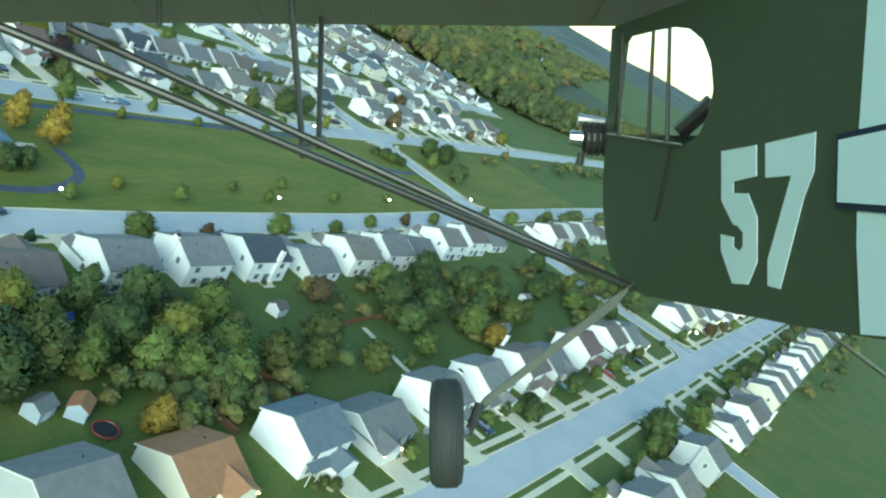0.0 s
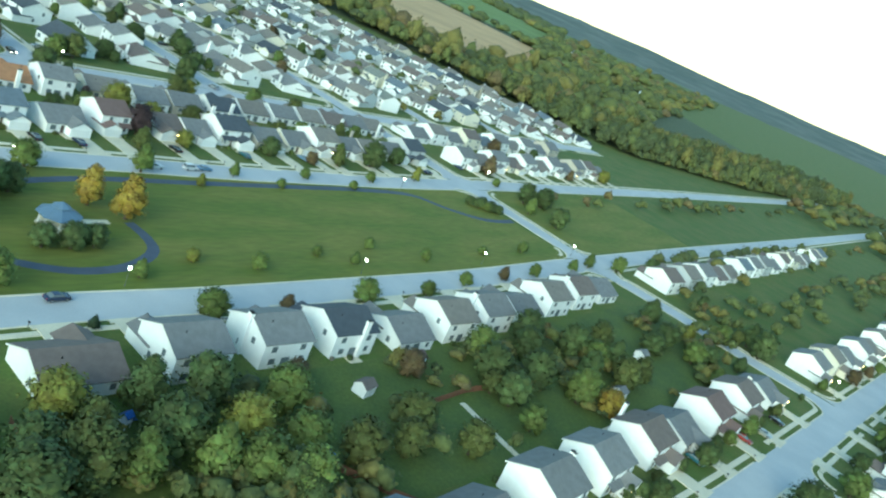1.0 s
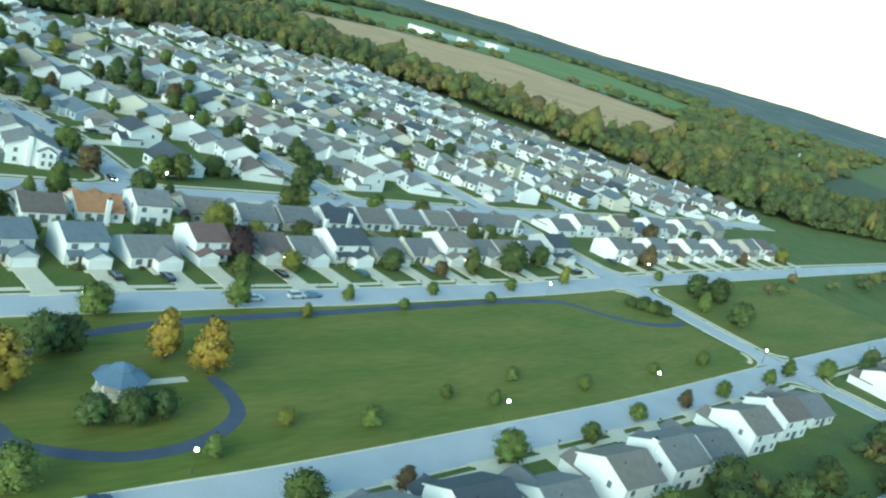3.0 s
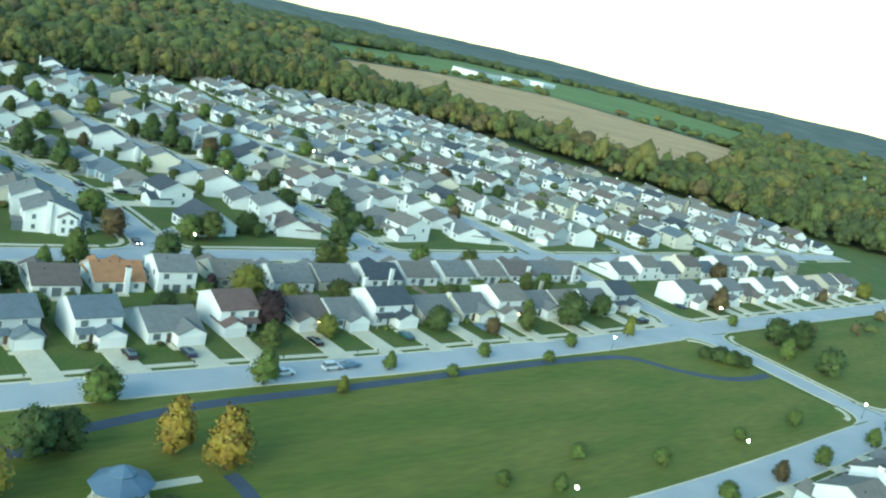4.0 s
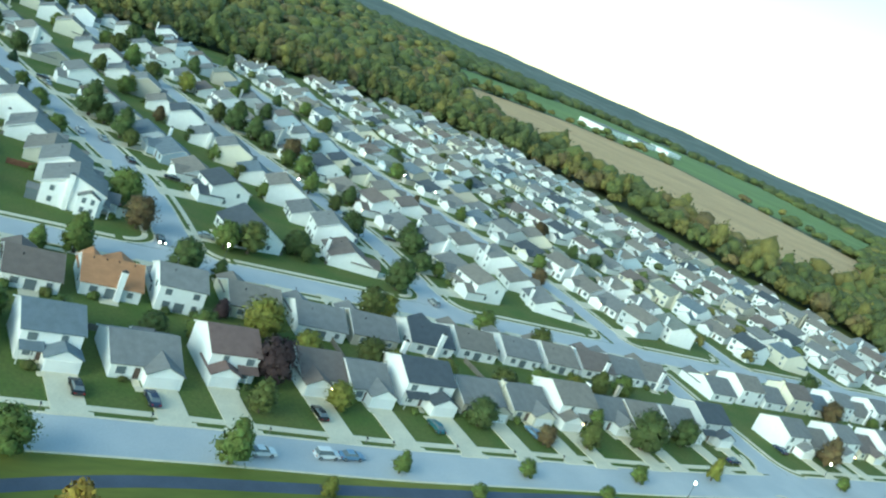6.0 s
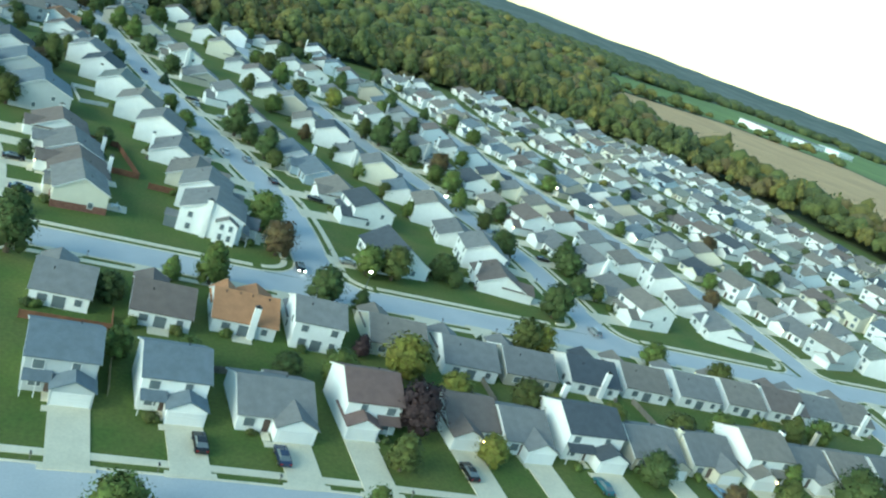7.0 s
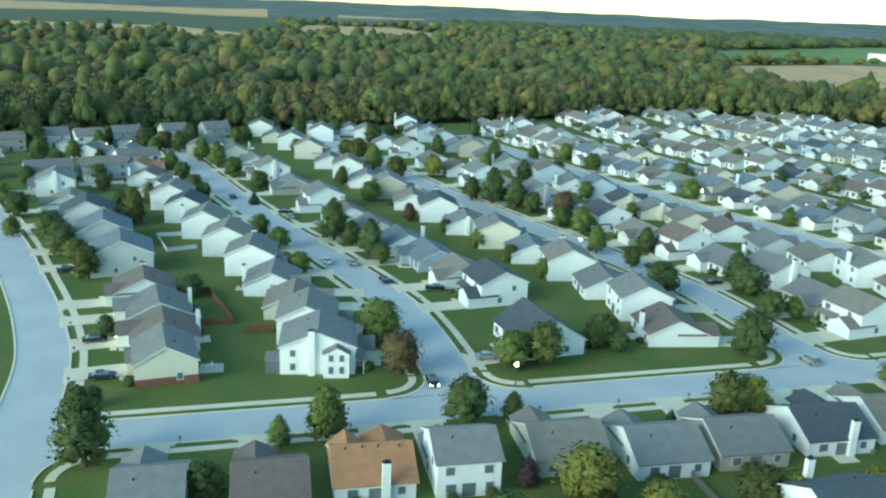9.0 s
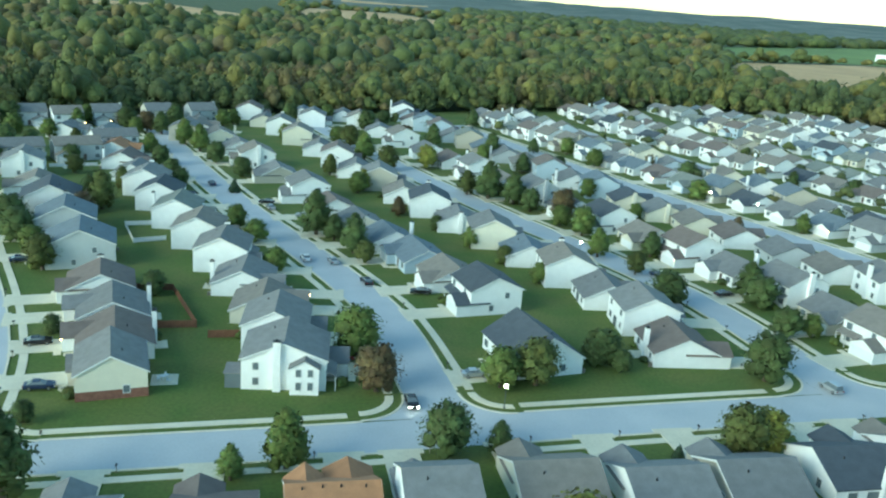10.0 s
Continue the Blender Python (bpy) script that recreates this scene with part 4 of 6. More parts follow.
for spot in [(-28, 262, 3, "olive"), (-63, 228, 2.5, "green"), (-74, 268, 3, "green"), (117, 141, 2.2, "green"), (94, 160, 4.2, "dark/round"), (116, 158, 3.8, "dark/round"), (93, 196, 3.4, "green"), (97, 182, 2.6, "olive"), (108, 196, 3.4, "dark"), (116, 404, 4, "dark"), (84, 350, 4.4, "dark")]:
    set_tree(*spot)
# back yards between the two rows
for spot in [(40.5, 78.2, 4.2, "lime"), (63.1, 72, 3.4, "olive"), (68.3, 71, 3, "lime"), (80.6, 70, 3, "lime"), (34, 84, 2.0, "purple"), (-10, 88, 2.6, "dark"), (59, 92, 1.6, "conifer"), (27, 72, 3, "green"), (2, 70.5, 2.4, "green"), (48, 71, 3, "lime"),
             (96.7, 70, 3.2, "olive"), (109, 72, 3.4, "green"), (122.3, 74, 3, "lime"), (132.4, 76, 3.2, "olive"), (142.6, 78, 3, "green"), (-8, 70, 2.4, "green"), (18, 71, 2.6, "dark")]:
    set_tree(*spot)
# park side of the street and front yards facing the park
for spot in [(-7, 33.3, 3.4, "green"), (23.5, 34.5, 3.2, "green"), (54, 36, 1.8, "green"), (83.4, 38.4, 1.7, "green"), (115.6, 40, 1.8, "green"), (37.5, 28.5, 1.5, "lime"), (100.5, 33, 1.5, "green"), (144, 43.5, 1.9, "lime/oval", 1.3), (201.1, 45.5, 1.8, "green"), (32.6, 50.2, 3.0, "olive"),
             (37.4, 60.6, 4.0, "purple"), (49, 54.5, 2.6, "lime"), (82, 55, 3.2, "dark"), (96.8, 50.5, 2.2, "rust"), (109.6, 51, 3.0, "olive"), (129, 53.4, 4.6, "dark/round"), (147, 57.4, 3.2, "dark"), (117.5, 59, 2.4, "green"), (67.3, 30.5, 1.4, "green")]:
    set_tree(*spot)
for spot in [(117.6, 165.2, 4, "dark"), (111, 141.1, 3.2, "dark"), (127.7, 97.6, 3.2, "olive"), (66.6, 131.6, 3.2, "dark"), (158, 26.4, 2.0, "dark/round", 0.7), (160.3, 23.6, 2.3, "dark/round", 0.7), (162.2, 21.4, 2.2, "green/round", 0.7), (164.4, 20.4, 2.4, "dark/round", 0.65), (166.8, 18.8, 2.1, "dark/round", 0.7), (163.6, 24.8, 2.3, "dark/round", 0.7), (167.2, 22.6, 2.0, "olive/round", 0.7), (201.9, 30, 4, "dark"), (209.9, 26, 4, "dark"), (218.8, 30, 3.6, "green"), (194.8, 8, 4, "dark"), (191.3, 20, 3, "green")]:
    set_tree(*spot)
# round the gazebo and over the field
for spot in [(-31, 9.5, 4.4, "gold"), (-1.5, 15, 3.6, "gold/oval", 1.05), (4.2, 8.6, 4.2, "gold/oval", 1.0), (-21, 19, 3.4, "dark"), (-16.5, 20, 3.2, "dark"), (-20.5, -3.5, 2.6, "dark"), (-15, -4.2, 2.8, "dark"), (-10, -4, 2.4, "dark"), (-35, -16, 3.2, "green"), (-7, -16, 1.8, "green"),
             (24, -14.5, 2.0, "green"), (56, -14, 1.6, "green"), (69.2, -6, 1.5, "green"), (9, -10.5, 1.6, "lime"), (117.5, -11, 1.5, "green"), (142.6, -10, 1.8, "green"), (86.3, -13, 1.6, "green"), (-37, 6, 4, "gold"), (47, -9, 1.3, "green")]:
    set_tree(*spot)
# front yards south of the park
for spot in [(-1, -31.5, 3.2, "green"), (-24.5, -31, 1.3, "conifer"), (43, -31, 3.2, "green"), (18, -32, 2.0, "rust"), (67.3, -30.5, 2, "green"), (88.2, -27, 2, "green"), (109, -26, 2, "rust"), (128.4, -25, 2, "green"), (154.9, -24, 2.2, "green"), (170.5, -22, 2.4, "green"), (186.9, -26, 3, "green"), (209.9, -29, 3, "dark"), (1, -54.5, 2.4, "rust")]:
    set_tree(*spot)
# thicket in the back yards further south
for spot in [(-35, -83, 3.2, "gold"), (-43, -53.5, 4, "lime"), (-41, -60, 4, "olive"), (-50, -62, 4, "dark"), (-38, -68, 4, "green"), (-31, -64, 4.5, "dark"), (-28, -71, 4, "green"), (-19, -66, 4, "lime"), (-6, -60, 4, "green"), (-19, -55, 4, "dark"),
             (-29, -53.5, 4, "dark"), (-17, -79, 4, "green"), (-3, -76, 4, "olive"), (14, -73, 4, "olive"), (51, -64, 4.5, "dark"), (71.1, -60, 4, "dark"), (89.1, -63, 4, "dark"), (107.1, -62, 3.5, "olive"), (47, -73, 4, "dark"), (69.2, -78, 4, "green")]:
    set_tree(*spot)
for spot in [(91.9, -78, 4, "olive"), (73, -84, 3.2, "gold"), (79.6, -54, 4, "dark"), (60.7, -70, 4.2, "dark"), (91, -69, 3.6, "green"), (100.5, -78, 4, "olive"), (153.5, -56, 4, "dark"), (57, -56, 3.6, "green"), (-11, -71, 4, "green"), (-22, -74, 4.2, "green"),
             (-45, -66, 4.6, "olive"), (-54, -69, 5, "dark"), (-26, -61, 4.2, "olive"), (30, -58, 3, "rust"), (133.8, -88, 3, "green"), (150.1, -79, 3, "dark"), (161, -86, 2.6, "dark"), (158.3, -68, 3, "lime"), (-60, -56, 4.5, "dark"), (-66, -66, 4.6, "green")]:
    set_tree(*spot)
OPEN_YARD = [(-49, -74.5), (-43.5, -76), (14.5, -60), (36, -54.5), (87, -80), (-33.5, -56.6), (-8, -74.3), (150, -64), (-41, -80), (-38, -82)]
for spot in [(91.5, -127.5, 4.6, "dark/round"), (121.5, -131.5, 3.8, "green"), (143, -128.5, 2.6, "dark"), (177, -128.5, 3.4, "green"), (196, -129, 3.2, "dark"), (217, -128.5, 3.4, "green"), (83, -105.6, 2.8, "dark/round"), (53, -107.4, 2.4, "dark"), (117, -104.5, 2.8, "green"), (91, -104.2, 2.6, "dark")]:
    set_tree(*spot)
for k in range(34):
    x, y = tree_rng.uniform(-150, 205), tree_rng.uniform(-84, -52)
    if -12 < x < 45 and -72 < y < -56:
        continue
    if any(hypot(x - a, y - b) < 7 for a, b in OPEN_YARD):
        continue
    set_tree(x, y, tree_rng.uniform(2.2, 4.4), tree_rng.choice(["dark", "green", "olive", "dark", "lime"]))
# by the end of the middle street and among the far blocks
for spot in [(-63.2, 386.2, 3, "dark"), (-53, 384.3, 3.5, "green"), (-42.5, 380.4, 3.4, "rust"), (-78.9, 353.2, 3.5, "green"), (-64, 348.4, 3.2, "green"), (-23.1, 385.2, 3.2, "green"), 
             (44.2, 355.2, 3.4, "green"), (51.7, 325.1, 3.4, "green"), (97.6, 403.7, 3, "dark"), (141.2, 341.6, 3.5, "green"), (126, 341.6, 3, "dark"), (-102, 344.5, 3.4, "dark"), (-92.1, 332.9, 3, "olive"), (-35.8, 362.9, 3, "green")]:
    set_tree(*spot)
for spot in [(50.2, 275, 3, "green"), (43.1, 268, 3, "lime"), (121.7, 264.5, 3, "green"), (171.4, 331.9, 3, "olive"), (212.4, 284.6, 3, "dark"), (228.1, 268.9, 3.4, "dark"), (223.1, 232.1, 3.4, "rust"),
             (223.4, 206, 3.6, "dark"), (235.6, 204.2, 3.4, "dark"), (131.9, 150.1, 1.8, "dark"), (169.1, 156.9, 3, "rust"), (238.8, 241.8, 3, "dark")]:
    set_tree(*spot)
for spot in [(-68.1, 327, 3.2, "dark"), (-38.1, 330.9, 3, "green"), (-54.1, 334.8, 2.8, "olive"), (-86.4, 305.7, 3.4, "green"), (-72.5, 296, 3, "dark"), (-89.8, 366.8, 3.4, "olive"), (-105.9, 358.1, 3.6, "dark"), (-69.6, 407.5, 3.6, "green"), (-43.9, 410.5, 3.6, "dark"),
             (-2.1, 385.2, 3.2, "green"), (19.9, 385.2, 3.2, "dark"), (28.3, 358.1, 3, "olive"), (-27.2, 323.2, 2.8, "green"), (-50.4, 301.8, 3, "dark"), (-46.8, 285.5, 2.8, "olive"), (-108.2, 323.2, 3.4, "green"), (-102.4, 301.8, 3.6, "olive")]:
    set_tree(*spot)
# street and yard trees among the further houses
for ob, kind, x, y, heading, drive, far in LOTS:
    if (y > 140 and x > 62 and not (x < 100 and y < 300) or x > 205) and tree_rng.random() < (0.42 if x < 260 else 0.36):
        back = tree_rng.random() < 0.45
        p = pose(x, y, 0, 0, 0, heading) @ Vector((tree_rng.uniform(-6.5, 6.5), 9.0 if back else -11.5, 0))
        if min(nearest(line, p.x, p.y) for line in LINES.values()) > WIDE + 1.5:
            set_tree(p.x, p.y, tree_rng.uniform(2.0, 4.0), tree_rng.choice(["dark", "green", "green", "olive", "rust", "lime", "dark"]))
for k in range(26):
    x = tree_rng.uniform(40, 350)
    y = -121 - 9 + tree_rng.uniform(-2, 2)
    set_tree(x, y, tree_rng.uniform(1.4, 2.6), tree_rng.choice(["green", "dark", "olive"]))
for k in range(16):
    set_tree(tree_rng.uniform(-20, 200), -103.5 + tree_rng.uniform(-1, 0), tree_rng.uniform(1.0, 2.2), tree_rng.choice(["green", "dark", "olive"]))


# ---------------------------------------------------------------- woods
def in_field(x, y):
    return any(inside(pts, x, y) for pts, _, _ in FAR_FIELDS)


gen = np.random.default_rng(11)


def crowns(name, spots, mats, rough, label):
    """Many overlapping crowns in one mesh: lumpy bodies and loose leaf clumps."""
    vs, fs, ms, k = [], [], [], 0
    for x, y, r, h, slot in spots:
        far = hypot(x, y) > 1700
        n = 7 if rough else 2 if far else 4
        squash = h * 0.40 / r
        for j in range(n):
            a = 2.4 * j + gen.uniform(-0.5, 0.5)
            q = 0.0 if j == 0 else gen.uniform(0.35, 0.62)
            o = np.array([x + cos(a) * r * q, y + sin(a) * r * q, h * (0.62 - 0.34 * q * gen.uniform(0.3, 1.3))])
            rr = r * (0.74 if j == 0 else gen.uniform(0.40, 0.60)) * (1.2 if far else 1)
            v = ICO1[0] * rr * gen.uniform(0.82, 1.16, (len(ICO1[0]), 1)) * np.array([1, 1, max(0.6, squash)]) + o
            vs.append(v)
            fs.append(ICO1[1] + k)
            ms += [slot] * len(ICO1[1])
            k += len(v)
        clumps, size = (52, 0.85) if rough else (0, 1.0) if far else (12, 1.2) if name == "woods" else (20, 0.55)
        if clumps:
            lv, lf = leaf_cloud(gen, [(x, y, h * 0.55, r)], clumps, size)
            lv[:, 2] = h * 0.55 + (lv[:, 2] - h * 0.55) * squash
            vs.append(lv)
            quads = lf.reshape(-1, 4)
            tris = np.concatenate([quads[:, [0, 1, 2]], quads[:, [0, 2, 3]]])
            fs.append(tris + k)
            ms += [slot] * len(tris)
            k += len(lv)
    me = bpy.data.meshes.new(name)
    v = np.concatenate(vs)
    f = np.concatenate(fs)
    me.from_pydata(v.tolist(), [], f.tolist())
    for m in mats:
        me.materials.append(m)
    me.polygons.foreach_set("material_index", ms)
    me.polygons.foreach_set("use_smooth", [True] * len(ms))
    me.update()
    return tagged(new(name, me), label, "woods", kind="stuff")


def wood_leaf(name, c, second):
    return material(name, c, 0.85, 0.5, 0.10, 0.9, 0.55, 0.45, other=second, island=0.16)


WOOD = [wood_leaf("wood_green", (0.104, 0.122, 0.034), (0.074, 0.092, 0.028)), wood_leaf("wood_dark", (0.074, 0.094, 0.032), (0.056, 0.072, 0.026)),
        wood_leaf("wood_olive", (0.150, 0.138, 0.036), (0.110, 0.106, 0.030)), wood_leaf("wood_rust", (0.140, 0.112, 0.044), (0.104, 0.086, 0.036))]


def wood_kind(x, y):
    """Stands of one colour, mixed at their borders."""
    u = noise.noise((x / 90, y / 90, 0.0)) + gen.normal() * 0.28
    return 1 if u < -0.28 else 0 if u < 0.16 else 2 if u < 0.52 else 3


near_spots, mid_spots, yard_spots = [], [], []
x = -420.0
while x < 1000:
    edge = woods_edge(x)
    step = 8.5
    for j in range(11):
        y = edge + 6 + j * 9 + gen.uniform(-3.5, 3.5)
        xx = x + gen.uniform(-3.5, 3.5)
        r = gen.uniform(4.0, 7.0)
        slot = wood_kind(xx, y)
        if not in_field(xx, y):
            near_spots.append((xx, y, r, gen.uniform(11, 18) + 4 * max(0, gen.normal()), slot))
    for j in range(2):
        near_spots.append((x + gen.uniform(-4, 4), edge + gen.uniform(-1, 5), gen.uniform(2.8, 4.6), gen.uniform(5, 10), wood_kind(x, edge)))
    x += step
# trees among the furthest houses
for kind, x, y, heading, siding, roof in CROWD:
    if gen.random() < 0.75:
        p = pose(x, y, 0, 0, 0, heading) @ Vector((gen.uniform(-7, 7), 9.0 if gen.random() < 0.5 else -11.0, 0))
        if min(nearest(line, p.x, p.y) for line in LINES.values()) > WIDE + 1.5:
            yard_spots.append((p.x, p.y, gen.uniform(2.2, 3.8), gen.uniform(4.5, 7.5), int(gen.choice(4, p=[0.4, 0.35, 0.15, 0.1]))))
for k in range(7600):
    a = gen.uniform(-0.75, 1.25)
    d = 520 * (4.6 ** gen.uniform(0, 1))
    xx, yy = d * sin(a), d * cos(a)
    if yy < woods_edge(min(899, max(-399, xx))) + 100 and xx < 1000 or in_field(xx, yy):
        continue
    if d > 1500 and -0.3 < a < 0.06:
        continue
    mid_spots.append((xx, yy, gen.uniform(4.5, 9.5) * (1 + d / 2000), gen.uniform(9, 16) + 7 * max(0, gen.normal()), wood_kind(xx, yy)))
# scrub and saplings in the back yards south of the park, and along the eastern streets
scrub = []
for k in range(640):
    x, y = gen.uniform(-70, 205), gen.uniform(-86, -54)
    if noise.noise((x / 16, y / 16, 5.0)) > 0.10 and abs(x - 43) > 2.5 and all(hypot(x - a, y - b) > 5 for a, b in OPEN_YARD):
        scrub.append((x, y, gen.uniform(0.9, 3.0), gen.uniform(2.0, 6.0), int(gen.choice(4, p=[0.4, 0.25, 0.27, 0.08]))))
tagged(crowns("scrub", scrub, WOOD, False, ""), "tangled green and brown scrub in back yards", "scrub", kind="stuff")
for k in range(170):
    x = gen.uniform(225, 640)
    y = float(gen.choice([-62, -68, -76, -126, -154, -28, 32])) + gen.uniform(-5, 5) + 0.01 * (x - 240)
    if min(nearest(line, x, y) for line in LINES.values()) > WIDE + 2:
        yard_spots.append((x, y, gen.uniform(2.2, 4.5), gen.uniform(5, 9), int(gen.choice(4, p=[0.4, 0.35, 0.15, 0.1]))))
for k in range(900):
    a, d = gen.uniform(0.25, 1.05), gen.uniform(2000, 3100)
    x, y = d * sin(a), d * cos(a)
    if not in_field(x, y):
        mid_spots.append((x, y, gen.uniform(16, 30), gen.uniform(10, 17), int(gen.choice(2))))
for k in range(420):
    x, y = gen.uniform(650, 1000), gen.uniform(-420, 90)
    if min(nearest(LINES[key], x, y) for key in "abn") > WIDE + 8:
        mid_spots.append((x, y, gen.uniform(5, 10), gen.uniform(9, 16), wood_kind(x, y)))
tagged(crowns("far_trees", yard_spots, WOOD, False, ""), "small trees in the yards of the far houses", "trees", kind="stuff")
crowns("woods", near_spots, WOOD, True, "edge of a dense mixed autumn wood behind the houses")
crowns("woods", mid_spots, WOOD, False, "deep mixed autumn woods reaching to the horizon")

# floor of the woods
me = Mesh()
xs = [-4500, -1500, -400, -110, 70, 220, 330, 420, 500, 560, 700, 900, 1000]
me.add([(x, (woods_edge(max(-399, min(899, x))) + 3 if x < 1000 else 120), 0.2) for x in xs] + [(4500, 4500, 0.2), (-4500, 4500, 0.2)], [tuple(range(len(xs) + 2))])
tagged(me.object("wood_floor", WOOD[1]), "dark leafy ground under the woods", "ground", kind="structure")

# low wooded ridge at the horizon
nx, ny = 150, 9
v, f = [], []
for i in range(nx):
    a = radians(-75 + 165 * i / (nx - 1))
    for j in range(ny):
        d = 3000 + 1750 * j / (ny - 1)
        z = -2 + 58 * (j / (ny - 1)) ** 1.3 + 14 * noise.noise((d * sin(a) / 500, d * cos(a) / 500, 3.0)) * (j > 0) + 5 * noise.noise((i * 0.9, j * 0.7, 1.0)) * (j > 0)
        v.append((d * sin(a), d * cos(a), z))
for i in range(nx - 1):
    for j in range(ny - 1):
        f.append((i * ny + j, (i + 1) * ny + j, (i + 1) * ny + j + 1, i * ny + j + 1))
me = Mesh()
me.v = v
for q in f:
    i, j = divmod(q[0], ny)
    a = -75 + 165 * i / (nx - 1)
    tan_ = -17 < a < 2.5 and j < 3 or 6 < a < 12 and j == 1 or -17 < a < -7 and 4 < j < 6
    me.f.append(q[::-1])
    me.m.append(1 if tan_ else 0)
# distance haze is mixed into both hill tones: paler, greyer than the woods
HAZED_RIDGE = material("far_wooded_hills_with_haze", (0.080, 0.104, 0.088), 0.95, 0.35, 0.006, 0.03, 0.2, 2.0, other=(0.140, 0.158, 0.138), blotch=(0.45, 0.66))
tagged(me.object("backdrop", [HAZED_RIDGE, TAN_FIELD], smooth=True), "low wooded hills at the horizon, coloured pale blue-green for haze", "hills", kind="structure")

# ---------------------------------------------------------------- cars
RUBBER = material("tyre_rubber", (0.02, 0.02, 0.022), 0.8, 0.1, 1.0, 10.0, 0.1, 0.01)
CHROME = material("wheel_alloy", (0.45, 0.46, 0.47), 0.35, 0.1, 1.0, 10.0, 0.05, 0.005, metal=0.9)
HEADLAMP = glowing("lit_headlamp", (1.0, 0.95, 0.85), 18.0)
LAMP_OFF = material("clear_lamp_lens", (0.65, 0.67, 0.68), 0.15, 0.05, 1.0, 5.0, 0.0)
TAIL = material("red_lamp_lens", (0.30, 0.02, 0.02), 0.25, 0.05, 1.0, 5.0, 0.0)
PAINT = {
    "navy": material("navy_car_paint", (0.030, 0.045, 0.095), 0.25, 0.08, 0.5, 3.0, 0.0),
    "black": material("black_car_paint", (0.018, 0.018, 0.022), 0.25, 0.08, 0.5, 3.0, 0.0),
    "white": material("white_car_paint", (0.75, 0.76, 0.77), 0.3, 0.05, 0.5, 3.0, 0.0),
    "silver": material("silver_car_paint", (0.45, 0.48, 0.50), 0.3, 0.05, 0.5, 3.0, 0.0, metal=0.4),
    "red": material("red_car_paint", (0.26, 0.03, 0.025), 0.3, 0.08, 0.5, 3.0, 0.0),
    "teal": material("teal_car_paint", (0.04, 0.13, 0.16), 0.3, 0.08, 0.5, 3.0, 0.0),
    "blue": material("blue_car_paint", (0.16, 0.27, 0.42), 0.3, 0.08, 0.5, 3.0, 0.0),
}


def make_car(x, y, heading, paint, tall=False, lit=False):
    """A parked car; heading: degrees from +x to the left."""
    words = {"navy": "dark blue", "black": "black", "white": "white", "silver": "silver", "red": "red", "teal": "teal", "blue": "light blue"}
    where = "standing on the street with lit headlamps" if lit else "parked on pale concrete"
    car = thing("car", f"{words[paint]} {'van' if tall else 'saloon car'} {where}", "car", "cars of the neighbourhood")
    h = 1.75 if tall else 1.42
    prof = [(-2.25, 0.32), (-2.30, 0.62), (-2.22, 0.86), (-1.62, 0.95), (-1.1, 1.0), (0.95, 0.98), (1.55, 0.92), (2.18, 0.78), (2.30, 0.55), (2.25, 0.30)]
    body = Mesh()
    n = len(prof)
    for w, k in ((0.80, 0), (0.89, 1), (0.89, 2), (0.80, 3)):
        s = -1 if k < 2 else 1
        body.v += [(px, s * w * (1 - 0.06 * (abs(px) / 2.3) ** 3), pz + (0.0 if k in (1, 2) else 0.0)) for px, pz in prof]
    for k in range(3):
        body.f += [(k * n + i, k * n + (i + 1) % n, (k + 1) * n + (i + 1) % n, (k + 1) * n + i) for i in range(n)]
    body.f += [tuple(range(n - 1, -1, -1)), tuple(range(3 * n, 4 * n))]
    body.m = [0] * len(body.f)
    body.object("body", PAINT[paint], car)
    x0, x1, x2, x3 = (-2.1, -1.9, 0.35, 1.15) if tall else (-1.75, -1.05, 0.15, 1.05)
    glass = Mesh()
    glass.add([(x0, -0.78, 0.95), (x3, -0.78, 0.95), (x3, 0.78, 0.95), (x0, 0.78, 0.95), (x1, -0.62, h - 0.06), (x2, -0.62, h - 0.06), (x2, 0.62, h - 0.06), (x1, 0.62, h - 0.06)],
              [(0, 1, 5, 4), (1, 2, 6, 5), (2, 3, 7, 6), (3, 0, 4, 7), (4, 5, 6, 7)])
    glass.object("glasshouse", GLASS, car, "dark glass windows")
    Mesh().box(x1 - 0.05, x2 + 0.05, -0.64, 0.64, h - 0.07, h, top=0.92).object("roof", PAINT[paint], car)
    for wx in (-1.38, 1.40):
        for s in (-1, 1):
            at = pose(wx, s * 0.80, 0.31, 90, 0, 0)
            wheel = Mesh().lathe([(0.20, -0.10), (0.29, -0.10), (0.31, -0.06), (0.31, 0.06), (0.29, 0.10), (0.20, 0.10)], 14, at=at).object("wheel", RUBBER, car, "black rubber tyre")
            Mesh().lathe([(0.06, -0.105), (0.20, -0.108), (0.20, 0.108), (0.06, 0.105)], 10, at=at).object("rim", CHROME, wheel, "pale alloy rim")
    for s in (-1, 1):
        Mesh().box(2.12, 2.29, s * 0.62 - 0.17, s * 0.62 + 0.17, 0.58, 0.74).object("headlight", HEADLAMP if lit else LAMP_OFF, car)
        Mesh().box(-2.31, -2.18, s * 0.64 - 0.15, s * 0.64 + 0.15, 0.66, 0.82).object("tail_light", TAIL, car)
    car.matrix_basis = pose(x, y, 0.155 if not lit and abs(y) < 1e9 else 0.06, 0, 0, heading)
    return car


